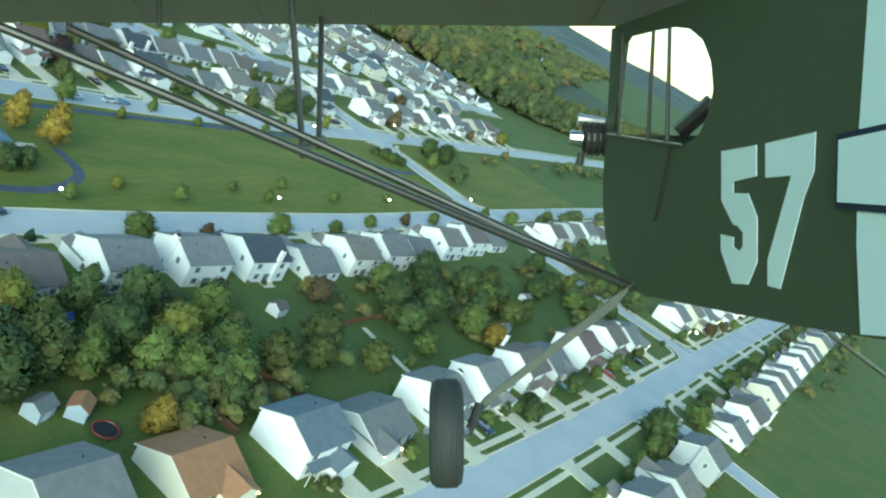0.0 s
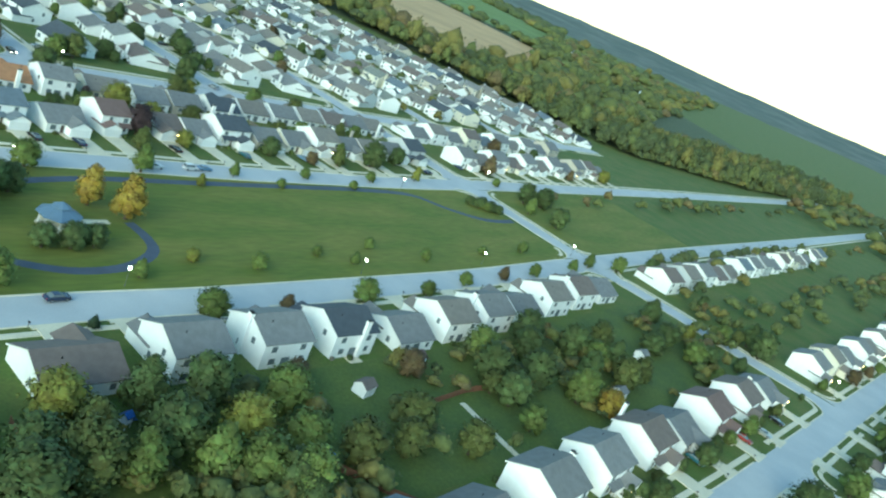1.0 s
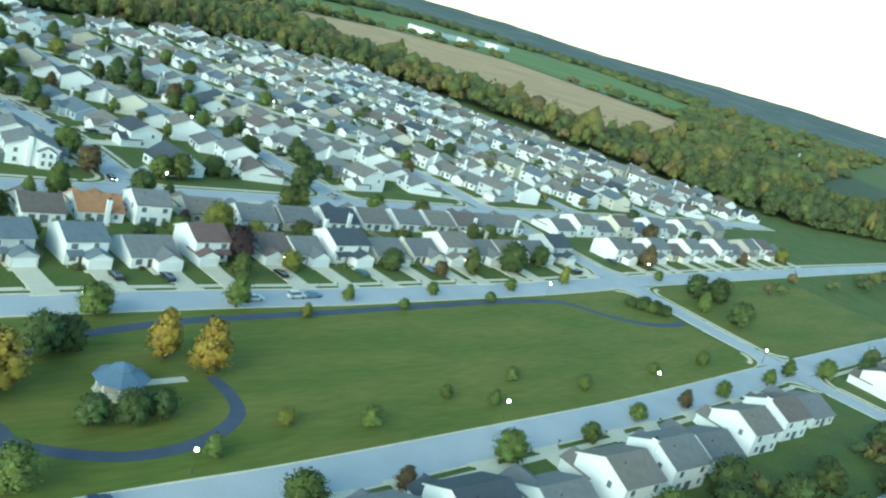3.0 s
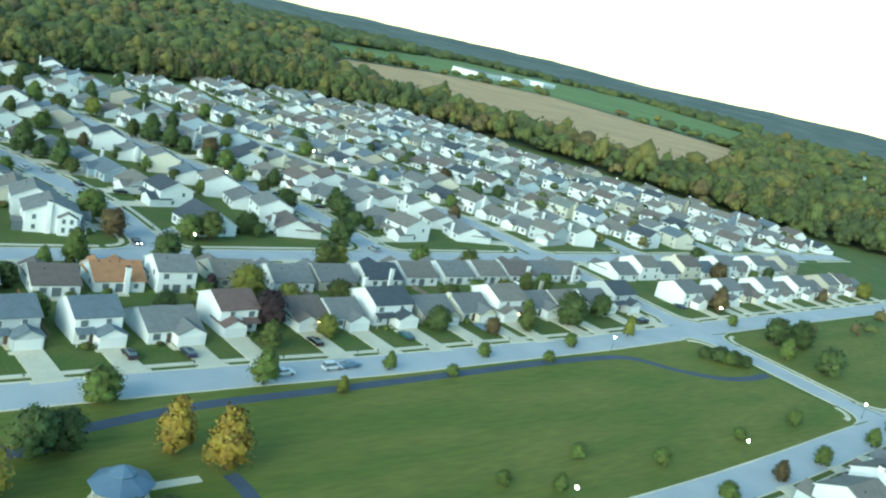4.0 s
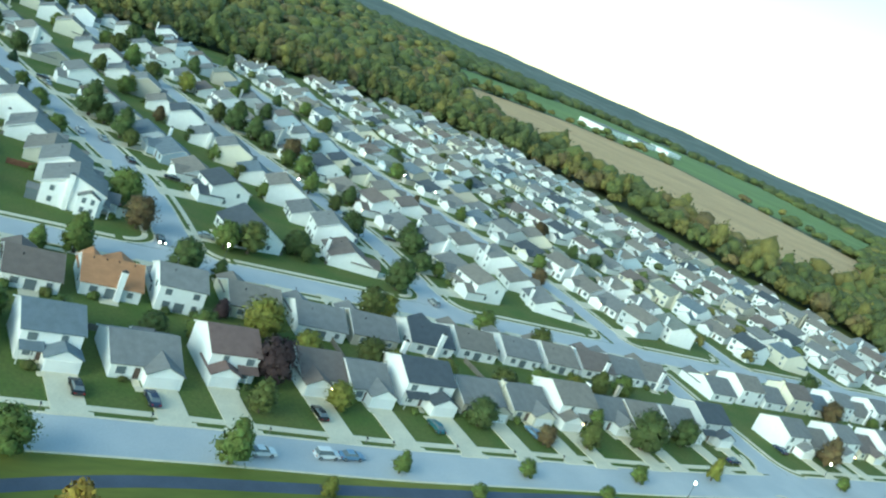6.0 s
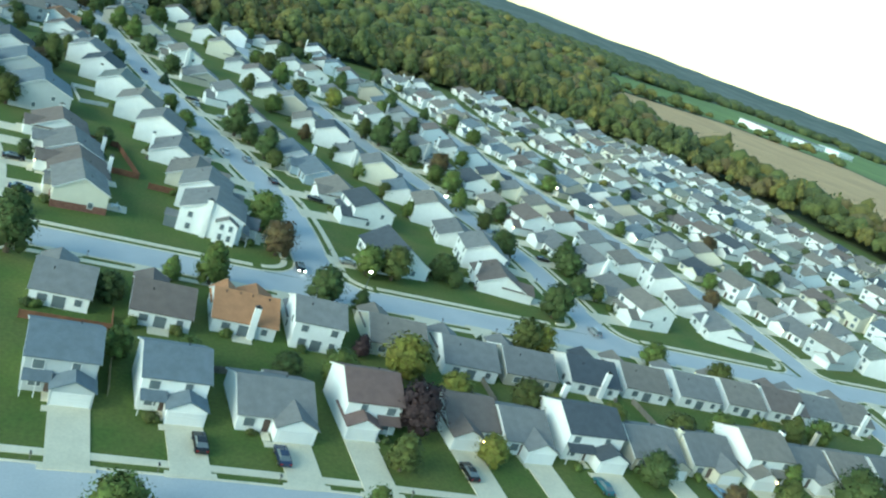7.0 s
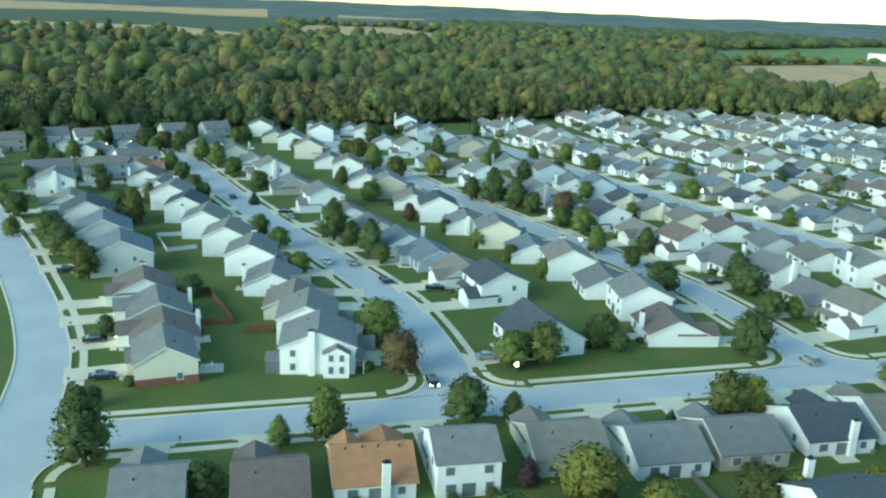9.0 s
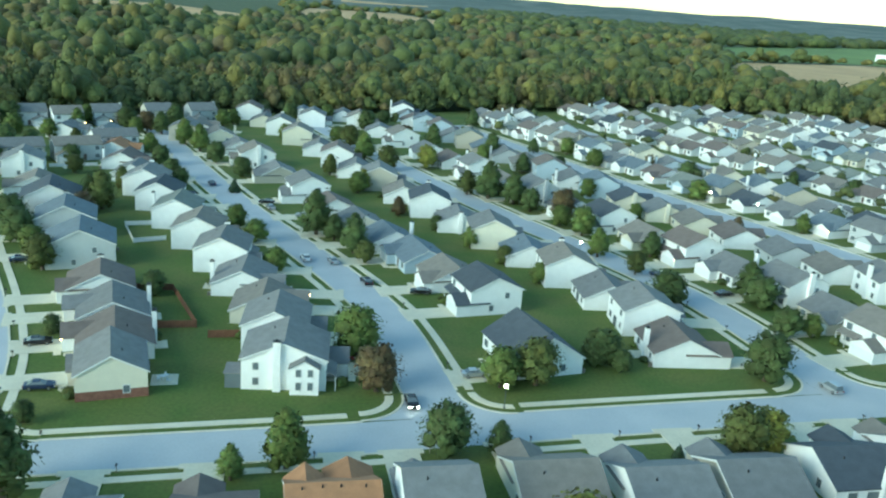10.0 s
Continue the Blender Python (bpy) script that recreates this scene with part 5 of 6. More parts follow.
for spot in [(-27.9, 129.7, 2, "navy"), (103.9, 117.3, 95, "silver", True), (17.9, 194.2, 100, "white"), (24.1, 192, 100, "silver"), (29.9, 177.1, 100, "black"), 
             (19.3, 136.6, 5, "red"), (41.3, 128.3, 0, "silver"), (88.6, 95.8, 88, "black"), (-43.8, 193.7, 15, "navy"), (3.4, 50.2, 94, "black"), (14.6, 49.4, 94, "navy"),
             (44.3, 51.0, 95, "black"), (29.5, 37.6, 4, "white"), (41.0, 38.4, 4, "white", True), (45.7, 38.7, 4, "blue"), (194.4, 62, 93, "navy"), (211.7, 63, 93, "black"),
             (162.4, 52.5, 3, "navy"), (-26.6, -22.2, 1, "navy"), (28.4, 119.2, -92, "black", False, True), (69.7, 51.5, 95, "teal"), (96.2, 54, 95, "blue"), (82, -104, -91, "teal"),
             (35, -105, -90, "navy"), (111.8, -105.5, -90, "red"), (139.2, -106, -90, "black"), (124.2, -107, -90, "silver"), (178, -70, 110, "silver"), (45.9, 194.2, 165, "navy"), (11.9, 241.8, 105, "silver"), (11.1, 248.3, 165, "black"), (-4.8, 271.2, 103, "navy"), (-8.3, 248.8, 104, "black"), (84.8, 149, 170, "navy"), (111.7, 165.7, 5, "black"), (101.7, 179.6, 100, "navy"), (40.6, 170, 170, "black"), (-31.4, 147.3, 8, "black"), (20.6, 233.4, 170, "silver")]:
    make_car(*spot)

# ---------------------------------------------------------------- street lamps
POLE = material("lamp_post_paint", (0.10, 0.11, 0.11), 0.5, 0.1, 1.0, 8.0, 0.05, 0.005, metal=0.3)


def make_lamp(x, y, h=4.0, name="street_lamp"):
    lamp = thing(name, "dark post-top street lamp with a lit globe", "street lamp", "street lamps")
    lamp.location = (x, y, 0)
    Mesh().lathe([(0.14, 0), (0.14, 0.5), (0.07, 0.6), (0.05, h - 0.45), (0.10, h - 0.42), (0.10, h - 0.36)], 10).object("post", POLE, lamp)
    Mesh().lathe([(0.10, h - 0.36), (0.27, h - 0.20), (0.32, h), (0.25, h + 0.2), (0.10, h + 0.32)], 12).object("globe", LAMP_GLOW, lamp, "glowing white globe")
    Mesh().lathe([(0.12, h + 0.32), (0.13, h + 0.36), (0.03, h + 0.46)], 10).object("cap", POLE, lamp)
    return lamp


for x, y in [(-9, 35.2), (127.6, 40.8 - 5.2), (42.9, 116.4), (-11.7, -18.8), (54.3, -18.6), (110, -16.8), (172, -13.4), (202, 51.5), (204, -107), (-29, 46), (-58.5, 186), (-48, 310), (13, 312), (58, 250), (88, 196), (140, 206), (168, 240), (160, 256), (228, 300), (280, 230)]:
    make_lamp(x, y)


def porch_light(x, y, z=2.2):
    ob = Mesh().lathe([(0.05, -0.12), (0.13, -0.08), (0.15, 0.08), (0.04, 0.16)], 8).object("porch_lamp", PORCH_GLOW)
    ob.location = (x, y, z)
    return tagged(ob, "small lit amber lamp on a house front", "wall lamp", "porch lamps")


count = 0
for ob, kind, x, y, heading, drive, far in LOTS:
    count += 1
    spec = KINDS[kind]
    if count % 5 == 0 or (-106 < y < -90 and count % 2 == 0):
        gx = spec["side_"] * (spec["w"] / 2 - spec.get("gw", 6.0) / 2)
        for s in ((-1, 1) if -106 < y < -90 else (1,)):
            p = pose(x, y, 0, 0, 0, heading) @ Vector((gx + s * 2.75, -spec["d"] / 2 - spec.get("gp", 3.6) - 0.12, 0))
            porch_light(p.x, p.y)

# ---------------------------------------------------------------- fences


def fence(x0, y0, x1, y1, mat, label, h=1.5, pitch=2.4):
    """Posts and panels of boards between two points."""
    f = thing("fence", label, "fence", "garden fences")
    length = hypot(x1 - x0, y1 - y0)
    n = max(1, round(length / pitch))
    post = Mesh().box(-0.06, 0.06, -0.06, 0.06, 0, h + 0.1)
    panel = Mesh()
    step = length / n
    ring, k = [], 0
    while 0.06 + k * 0.15 < step - 0.06:
        ring.append((0.06 + k * 0.15, 0.015 if k % 2 else -0.015))
        k += 1
    ring.append((step - 0.06, 0.0))
    panel.prism(ring + [(px, py + 0.02) for px, py in ring[::-1]], 0.06, h)
    p0, q0 = post.object("post", mat, f), panel.object("panel", mat, f)
    p0.location, q0.location = (0, 0, 0), (0, 0, 0)
    for i in range(1, n + 1):
        o = new("post", p0.data)
        o.parent, o.location = f, (i * step, 0, 0)
        if i < n:
            o = new("panel", q0.data)
            o.parent, o.location = f, (i * step, 0, 0)
    f.matrix_basis = pose(x0, y0, 0, 0, 0, math.degrees(atan2(y1 - y0, x1 - x0)))
    return f


PALE_WOOD = material("new_timber_board", (0.42, 0.34, 0.20), 0.85, 0.2, 1.0, 8.0, 0.4, 0.02)
RED_F, GREY_F, WHITE_F = "red-brown wooden board fence between back yards", "weathered grey board fence between back yards", "white board fence round a back yard"
for a in [(-14.1, 153.5, -5.5, 153.5), (-5.5, 153.5, -10.8, 174), (-10.8, 174, -18.3, 174.5), (-3.3, 148.4, 2.7, 148.4), (-24, -76.5, -22.5, -88), (-8, -74.5, -2.5, -84), (17.5, -68, 40, -66.5), 
          (40, -66.5, 62.6, -69), (-2.5, -84, 2, -90), (-48, -52, -48, -70), (-8.8, 77.6, -8.8, 83), (-22, 77.4, -8.8, 77.6), (31.5, 69.5, 46, 70.2)]:
    fence(*a, FENCE_WOOD, RED_F)
for a in [(5, 70, 20, 70.5), (57, 70, 70.2, 70.5), (70.2, 70.5, 69.7, 84), (83.4, 71, 96.7, 72), (44.5, 70.2, 44.8, 84), (58.2, 70, 58.5, 84), (95.7, 72, 95.3, 84), (108.1, 73, 132.4, 75)]:
    fence(*a, GREY_WOOD, GREY_F, 1.3)
for a in [(-8.6, 59.5, -8.6, 67)]:
    fence(*a, PALE_WOOD, "new pale timber board fence between two houses", 1.6)
for a in [(-55.8, 293.2, -41.7, 296.4), (-25.4, 223.5, -21.9, 208.2), (-21.9, 208.2, -14.6, 210.6), (-25.4, 223.5, -18.4, 224.4)]:
    fence(*a, TRIM, WHITE_F, 1.2)

# ---------------------------------------------------------------- gazebo, sheds and garden things
BLUE_METAL = material("blue_grey_metal_roof", (0.13, 0.20, 0.29), 0.45, 0.1, 0.6, 4.0, 0.1, 0.01, stripes=(0, 0.25, 0.5))


def make_gazebo(x, y):
    gz = thing("gazebo", "octagonal park shelter with a blue-grey roof on white posts", "gazebo")
    gz.matrix_basis = pose(x, y, 0)
    ring = [(cos(pi / 8 + k * pi / 4), sin(pi / 8 + k * pi / 4)) for k in range(8)]
    Mesh().prism([(a * 4.2, b * 4.2) for a, b in ring], 0, 0.18).object("floor_slab", CONCRETE, gz)
    for a, b in ring:
        Mesh().box(a * 3.6 - 0.1, a * 3.6 + 0.1, b * 3.6 - 0.1, b * 3.6 + 0.1, 0.18, 2.75).object("post", TRIM, gz)
    r = Mesh()
    for r0, z0, r1, z1 in ((4.5, 2.7, 1.6, 4.1), (1.9, 4.35, 0.12, 5.3)):
        v = [(a * r0, b * r0, z0) for a, b in ring] + [(a * r1, b * r1, z1) for a, b in ring] + [(a * r0, b * r0, z0 - 0.15) for a, b in ring]
        r.add(v, [(k, (k + 1) % 8, (k + 1) % 8 + 8, k + 8) for k in range(8)] + [(k + 16, (k + 1) % 8 + 16, (k + 1) % 8, k) for k in range(8)] + [tuple(range(23, 15, -1)), tuple(range(8, 16))])
    r.prism([(a * 1.5, b * 1.5) for a, b in ring], 4.0, 4.4)
    r.object("roof", BLUE_METAL, gz)
    for k in range(8):
        if k == 2:
            continue
        (a, b), (c, d) = ring[k], ring[(k + 1) % 8]
        Mesh().tube((a * 3.6, b * 3.6, 1.0), (c * 3.6, d * 3.6, 1.0), 0.05, 0.05, 6).object("rail", TRIM, gz)
    return gz


make_gazebo(-13.0, 5.4)
me = Mesh().box(-8.6, -0.5, 6.2, 8.0, 0, 0.09)
tagged(me.object("pavement", CONCRETE), "short pale concrete walk to the park shelter", "pavement", kind="structure")


def make_shed(x, y, heading, wall, roof):
    sh = thing("shed", f"small {wall} garden shed with a {roof} roof on grass", "shed", "garden sheds")
    me = Mesh()
    gable_block(me, -1.8, 1.8, -1.5, 1.5, 2.0, 0.9)
    me.object("wall", SIDING[wall], sh)
    me = Mesh()
    slab_roof(me, -1.8, 1.8, -1.5, 1.5, 2.0, 0.9, 0.2, 0.1)
    me.object("roof", ROOF[roof], sh)
    Mesh().box(-0.6, 0.6, -1.55, -1.48, 0.05, 1.9).object("door", TRIM, sh)
    sh.matrix_basis = pose(x, y, 0, 0, 0, heading)


for a in [(-49, -74.5, 20, "blue", "grey"), (-43.5, -76, 40, "blue", "orange"), (14.5, -60, 10, "white", "brown"), (36, -54.5, 5, "white", "red"), (-12, 66.5, 4, "cream", "taupe"), (87, -80, 0, "white", "grey"), (120, -70, 0, "white", "grey"), (15.5, 68.5, 3, "white", "grey")]:
    make_shed(*a)

PLAY_BLUE = material("blue_plastic", (0.03, 0.12, 0.45), 0.4, 0.1, 1.0, 5.0, 0.05, 0.005)
PLAY_YELLOW = material("yellow_plastic", (0.60, 0.48, 0.05), 0.4, 0.1, 1.0, 5.0, 0.05, 0.005)
for x, y, h in ((-33.5, -56.6, 20), (-8, -74.3, 100), (150, -64, 40)):
    pl = thing("playset", "blue and white plastic slide and climbing frame on grass", "playset", "playsets")
    me = Mesh()
    for a, b in ((-0.6, -0.6), (0.6, -0.6), (0.6, 0.6), (-0.6, 0.6)):
        Mesh().box(a - 0.06, a + 0.06, b - 0.06, b + 0.06, 0, 2.1).object("post", TRIM, pl)
    Mesh().box(-0.75, 0.75, -0.75, 0.75, 1.1, 1.2).object("platform", TRIM, pl)
    me = Mesh()
    slab_roof(me, -0.7, 0.7, -0.7, 0.7, 2.1, 0.6, 0.15, 0.06)
    me.object("roof", PLAY_BLUE, pl, "bright blue roof")
    me = Mesh()
    me.add([(0.7, -0.3, 1.15), (0.7, 0.3, 1.15), (2.9, 0.3, 0.15), (2.9, -0.3, 0.15), (0.7, -0.3, 1.05), (0.7, 0.3, 1.05), (2.9, 0.3, 0.05), (2.9, -0.3, 0.05)],
           [(0, 1, 2, 3), (7, 6, 5, 4), (0, 3, 7, 4), (1, 5, 6, 2), (3, 2, 6, 7), (0, 4, 5, 1)])
    me.object("slide", PLAY_BLUE if x < 100 else PLAY_YELLOW, pl)
    pl.matrix_basis = pose(x, y, 0, 0, 0, h)

tr = thing("trampoline", "round trampoline with a red padded rim on grass", "trampoline")
me = Mesh()
for k in range(24):
    a, b = 2 * pi * k / 24, 2 * pi * (k + 1) / 24
    me.tube((cos(a) * 1.9, sin(a) * 1.9, 0.75), (cos(b) * 1.9, sin(b) * 1.9, 0.75), 0.13, 0.13, 6, caps=False)
me.object("rim", PAINT["red"], tr, "red padded rim")
Mesh().lathe([(1.75, 0.72), (1.75, 0.76)], 24).object("mat", RUBBER, tr, "black jumping mat")
for k in range(6):
    a = 2 * pi * k / 6
    Mesh().tube((cos(a) * 1.85, sin(a) * 1.85, 0), (cos(a) * 1.85, sin(a) * 1.85, 0.74), 0.03, 0.03, 6).object("leg", CHROME, tr)
tr.location = (-42.3, -80.8, 0)

# garden chairs and table behind the corner house
for k, (x, y) in enumerate(((-10.6, 131.2), (-9.4, 132.6), (-9.0, 130.6))):
    ch = thing("garden_chair", "white garden chair on a patio", "chair", "garden chairs")
    Mesh().box(-0.28, 0.28, -0.28, 0.28, 0.40, 0.46).object("seat", TRIM, ch)
    Mesh().box(-0.28, 0.28, 0.24, 0.30, 0.46, 0.95).object("backrest", TRIM, ch)
    for a, b in ((-0.24, -0.24), (0.24, -0.24), (0.24, 0.24), (-0.24, 0.24)):
        Mesh().box(a - 0.03, a + 0.03, b - 0.03, b + 0.03, 0, 0.40).object("leg", TRIM, ch)
    ch.matrix_basis = pose(x, y, 0, 0, 0, 70 * k)
tb = thing("garden_table", "round white garden table on a patio", "table")
Mesh().lathe([(0.6, 0.70), (0.6, 0.74)], 20).object("tabletop", TRIM, tb)
Mesh().lathe([(0.25, 0), (0.06, 0.08), (0.06, 0.70)], 10).object("pedestal", TRIM, tb)
tb.location = (-9.9, 131.6, 0)
me = Mesh().box(-11.8, -7.6, 129.6, 133.6, 0, 0.06)
me.v = [(x, y, z - 0.02) for x, y, z in me.v]
tagged(me.object("patio", CONCRETE), "pale concrete patio behind the corner house", "patio", kind="structure")

# mailboxes by the kerbs
def make_mailbox(x, y, heading):
    mb = thing("mailbox", "dark metal mailbox on a wooden post by the kerb", "mailbox", "mailboxes")
    Mesh().box(-0.05, 0.05, -0.05, 0.05, 0, 1.05).object("post", GREY_WOOD, mb)
    Mesh().prism([(-0.12, 0), (0.12, 0), (0.12, 0.14), (0.08, 0.22), (-0.08, 0.22), (-0.12, 0.14)], -0.25, 0.25, at=pose(0, 0, 1.05, 90, 0, 0)).object("box", METAL, mb)
    mb.matrix_basis = pose(x, y, 0, 0, 0, heading)


for ob, kind, x, y, heading, drive, far in LOTS:
    if far or not (-45 < x < 110 and y < 175):
        continue
    spec = KINDS[kind]
    gx = spec["side_"] * (spec["w"] / 2 - 3.0)
    m = pose(x, y, 0, 0, 0, heading)
    reach = 0.0
    while reach < 24:
        p = m @ Vector((gx - spec["side_"] * 3.8, -spec["d"] / 2 - 3.6 - reach, 0))
        if min(nearest(line, p.x, p.y) for line in LINES.values()) < WIDE + 1.2:
            make_mailbox(p.x, p.y, heading)
            break
        reach += 0.7

# white warehouses by the crop field
for x, y, w, d, h in ((1175, 1325, 130, 60, 12), (1330, 1390, 120, 60, 10), (1480, 1440, 90, 50, 10), (700, 1300, 40, 20, 8), (1420, 745, 130, 50, 10), (1170, 440, 80, 40, 9)):
    wh = thing("warehouse", "long low white warehouse beside a crop field", "warehouse", "warehouses")
    me = Mesh()
    me.box(-w / 2, w / 2, -d / 2, d / 2, 0, h)
    me.object("wall", SIDING["white"], wh)
    Mesh().box(-w / 2 - 0.5, w / 2 + 0.5, -d / 2 - 0.5, d / 2 + 0.5, h, h + 0.8, top=0.98).object("roof", ROOF["grey"] if w > 100 else TRIM, wh)
    for k in range(6):
        Mesh().box(-w / 2 + (k + 0.5) * w / 6 - 2, -w / 2 + (k + 0.5) * w / 6 + 2, -d / 2 - 0.1, -d / 2 + 0.05, 0, 4.5).object("loading_door", GREY_WOOD, wh)
    wh.matrix_basis = pose(x, y, 0.6, 0, 0, 25)

# ---------------------------------------------------------------- the model aeroplane that carries the camera, as it is when the clip begins
OLIVE = material("olive_drab_fabric", (0.060, 0.082, 0.045), 0.55, 0.08, 3.0, 40.0, 0.08, 0.002)
UNDER = material("grey_green_wing_fabric", (0.20, 0.20, 0.17), 0.6, 0.08, 3.0, 30.0, 0.08, 0.002)
MARK_WHITE = material("white_marking_paint", (0.70, 0.86, 0.90), 0.5, 0.04, 3.0, 30.0, 0.02, 0.001)
MARK_BLUE = material("insignia_blue_paint", (0.010, 0.020, 0.055), 0.5, 0.04, 3.0, 30.0, 0.02, 0.001)
STRUT = material("dark_strut_paint", (0.035, 0.036, 0.032), 0.35, 0.1, 3.0, 30.0, 0.02, 0.001)
TYRE = material("grooved_tyre_rubber", (0.035, 0.040, 0.040), 0.75, 0.1, 8.0, 60.0, 0.2, 0.001, stripes=(0, 0.004, 1.0))
CLEAR = bpy.data.materials.new("clear_cabin_pane")
CLEAR.use_nodes = True
cb = CLEAR.node_tree.nodes["Principled BSDF"]
cb.inputs["Base Color"].default_value = (0.9, 0.92, 0.9, 1)
cb.inputs["Roughness"].default_value = 0.05
cb.inputs["Transmission Weight"].default_value = 1.0
cb.inputs["IOR"].default_value = 1.02

SEAT = look(*PATH[0][1:])
FOCAL = 784 / tan(radians(27.25))


def ray(u, v):
    return Vector(((u - 784) / FOCAL, (441 - v) / FOCAL, -1.0))


def at_depth(u, v, d):
    """A point d metres ahead of the mount."""
    return ray(u, v) * d


SIDE_A, SIDE_B = at_depth(1075, 400, 1.15), at_depth(1560, 400, 0.55)
SIDE_N = (SIDE_B - SIDE_A).cross(Vector((0, 1, 0))).normalized()
if SIDE_N.x > 0:
    SIDE_N = -SIDE_N


def on_side(u, v, lift=0.0):
    """A point of the fuselage side, lift metres proud of it."""
    w = ray(u, v)
    k = SIDE_A.dot(SIDE_N) / w.dot(SIDE_N)
    return w * k + SIDE_N * lift


plane = thing("model_aeroplane", "olive-drab high-wing model aeroplane with white number and wing struts, in flight", "aeroplane")


def part(name, mesh, mat, parent=plane, label="", smooth=False):
    return mesh.object(name, mat, parent, label, smooth)


def polygon(points, lift, thick=0.0008):
    """A thin painted shape on the fuselage side."""
    me = Mesh()
    n = len(points)
    v = [on_side(*p, lift + thick) for p in points] + [on_side(*p, lift) for p in points]
    me.add(v, [tuple(range(n)), tuple(range(2 * n - 1, n - 1, -1))] + [(i, i + n, (i + 1) % n + n, (i + 1) % n) for i in range(n)])
    return me


# fuselage side with its window opening, and the far side
OUT = [(1082, 50), (1300, -30), (1450, -60), (1640, -70), (1640, 250), (1640, 612), (1530, 597), (1400, 575), (1250, 545), (1125, 520), (1095, 500), (1078, 460), (1068, 400), (1066, 330), (1072, 250), (1078, 150)]
WIN = [(1106, 66), (1150, 55), (1190, 48), (1222, 52), (1244, 72), (1258, 110), (1262, 160), (1252, 205), (1236, 240), (1212, 256), (1190, 255), (1150, 248), (1100, 240), (1082, 236), (1092, 180), (1100, 110)]


def around(points, n=64):
    """The outline, met by n rays from the window's middle."""
    c = Vector((1180, 150))
    out = []
    for k in range(n):
        d = Vector((cos(2 * pi * k / n), sin(2 * pi * k / n)))
        best = None
        for p, q in zip(points, points[1:] + points[:1]):
            p, e = Vector(p) - c, Vector(q) - Vector(p)
            den = d.x * e.y - d.y * e.x
            if abs(den) > 1e-9:
                s, t = (p.x * e.y - p.y * e.x) / den, (p.x * d.y - p.y * d.x) / den
                if s > 0 and -1e-6 <= t <= 1 + 1e-6 and (best is None or s > best):
                    best = s
        out.append(tuple(c + d * best))
    return out


ring_o, ring_w = around(OUT), around(WIN)
n = 64
for name, deep in (("fuselage_side", 0.0), ("fuselage_side", -0.20)):
    me = Mesh()
    v = []
    for lift in (deep, deep - 0.006):
        for rows_ in (ring_o, ring_w):
            v += [on_side(*p, 0) + SIDE_N * lift for p in rows_]
    f = []
    for k in range(n):
        j = (k + 1) % n
        f += [(k, j, n + j, n + k), (2 * n + j, 2 * n + k, 3 * n + k, 3 * n + j), (n + k, n + j, 3 * n + j, 3 * n + k), (j, k, 2 * n + k, 2 * n + j)]
    me.add(v, f)
    part(name, me, OLIVE)
me = Mesh()
v = [on_side(*p, -0.006) for p in ring_o] + [on_side(*p, -0.20) for p in ring_o]
me.add(v, [(k, (k + 1) % n, (k + 1) % n + n, k + n) for k in range(n) if ring_o[k][1] > 252 or ring_o[k][0] > 1290])
part("fuselage_shell", me, OLIVE)
for deep in (-0.003, -0.203):
    me = Mesh()
    v = [on_side(*p, deep + 0.001) for p in ring_w] + [on_side(*p, deep - 0.001) for p in ring_w]
    me.add(v, [tuple(range(n)), tuple(range(2 * n - 1, n - 1, -1))] + [(k, (k + 1) % n, (k + 1) % n + n, k + n) for k in range(n)])
    part("cabin_window", me, CLEAR, plane, "clear cabin side window").visible_shadow = False
for a, b in (((1108, 62), (1100, 240)), ((1163, 54), (1153, 248)), ((1192, 48), (1187, 255))):
    part("window_bar", Mesh().tube(on_side(*a, 0.004), on_side(*b, 0.004), 0.0024, 0.0024, 8), STRUT)
part("window_sill", Mesh().tube(on_side(1080, 238, 0.003), on_side(1212, 258, 0.003), 0.002, 0.002, 8), STRUT)
part("door_seam", Mesh().tube(on_side(1190, 258, 0.001), on_side(1160, 392, 0.001), 0.0022, 0.0016, 6), STRUT)
part("seat_back", Mesh().tube(at_depth(1200, 235, 1.12), at_depth(1262, 180, 1.10), 0.012, 0.012, 8), STRUT)

# number and insignia
part("number_mark", polygon([(1279, 268), (1341, 257), (1341, 312), (1300, 322), (1300, 342), (1326, 343), (1342, 385), (1342, 465), (1326, 504), (1298, 502), (1278, 444), (1278, 415), (1300, 420), (1300, 436), (1310, 446), (1317, 436), (1317, 412), (1308, 400), (1300, 398), (1279, 356)], 0.0006), MARK_WHITE, plane, "white painted 5")
part("number_mark", polygon([(1357, 254), (1446, 234), (1443, 304), (1425, 350), (1383, 512), (1361, 506), (1361, 460), (1403, 311), (1357, 315)], 0.0006), MARK_WHITE, plane, "white painted 7")
part("fuselage_band", polygon([(1541, -20), (1640, -20), (1640, 602), (1526, 592), (1519, 430), (1524, 220)], 0.0006), MARK_WHITE, plane, "broad white fuselage band")
part("insignia_border", polygon([(1487, 238), (1640, 205), (1640, 384), (1484, 370)], 0.0020), MARK_BLUE, plane, "dark blue insignia border")
part("insignia_bar", polygon([(1494, 248), (1640, 218), (1640, 368), (1491, 358)], 0.0034), MARK_WHITE, plane, "white insignia bar")

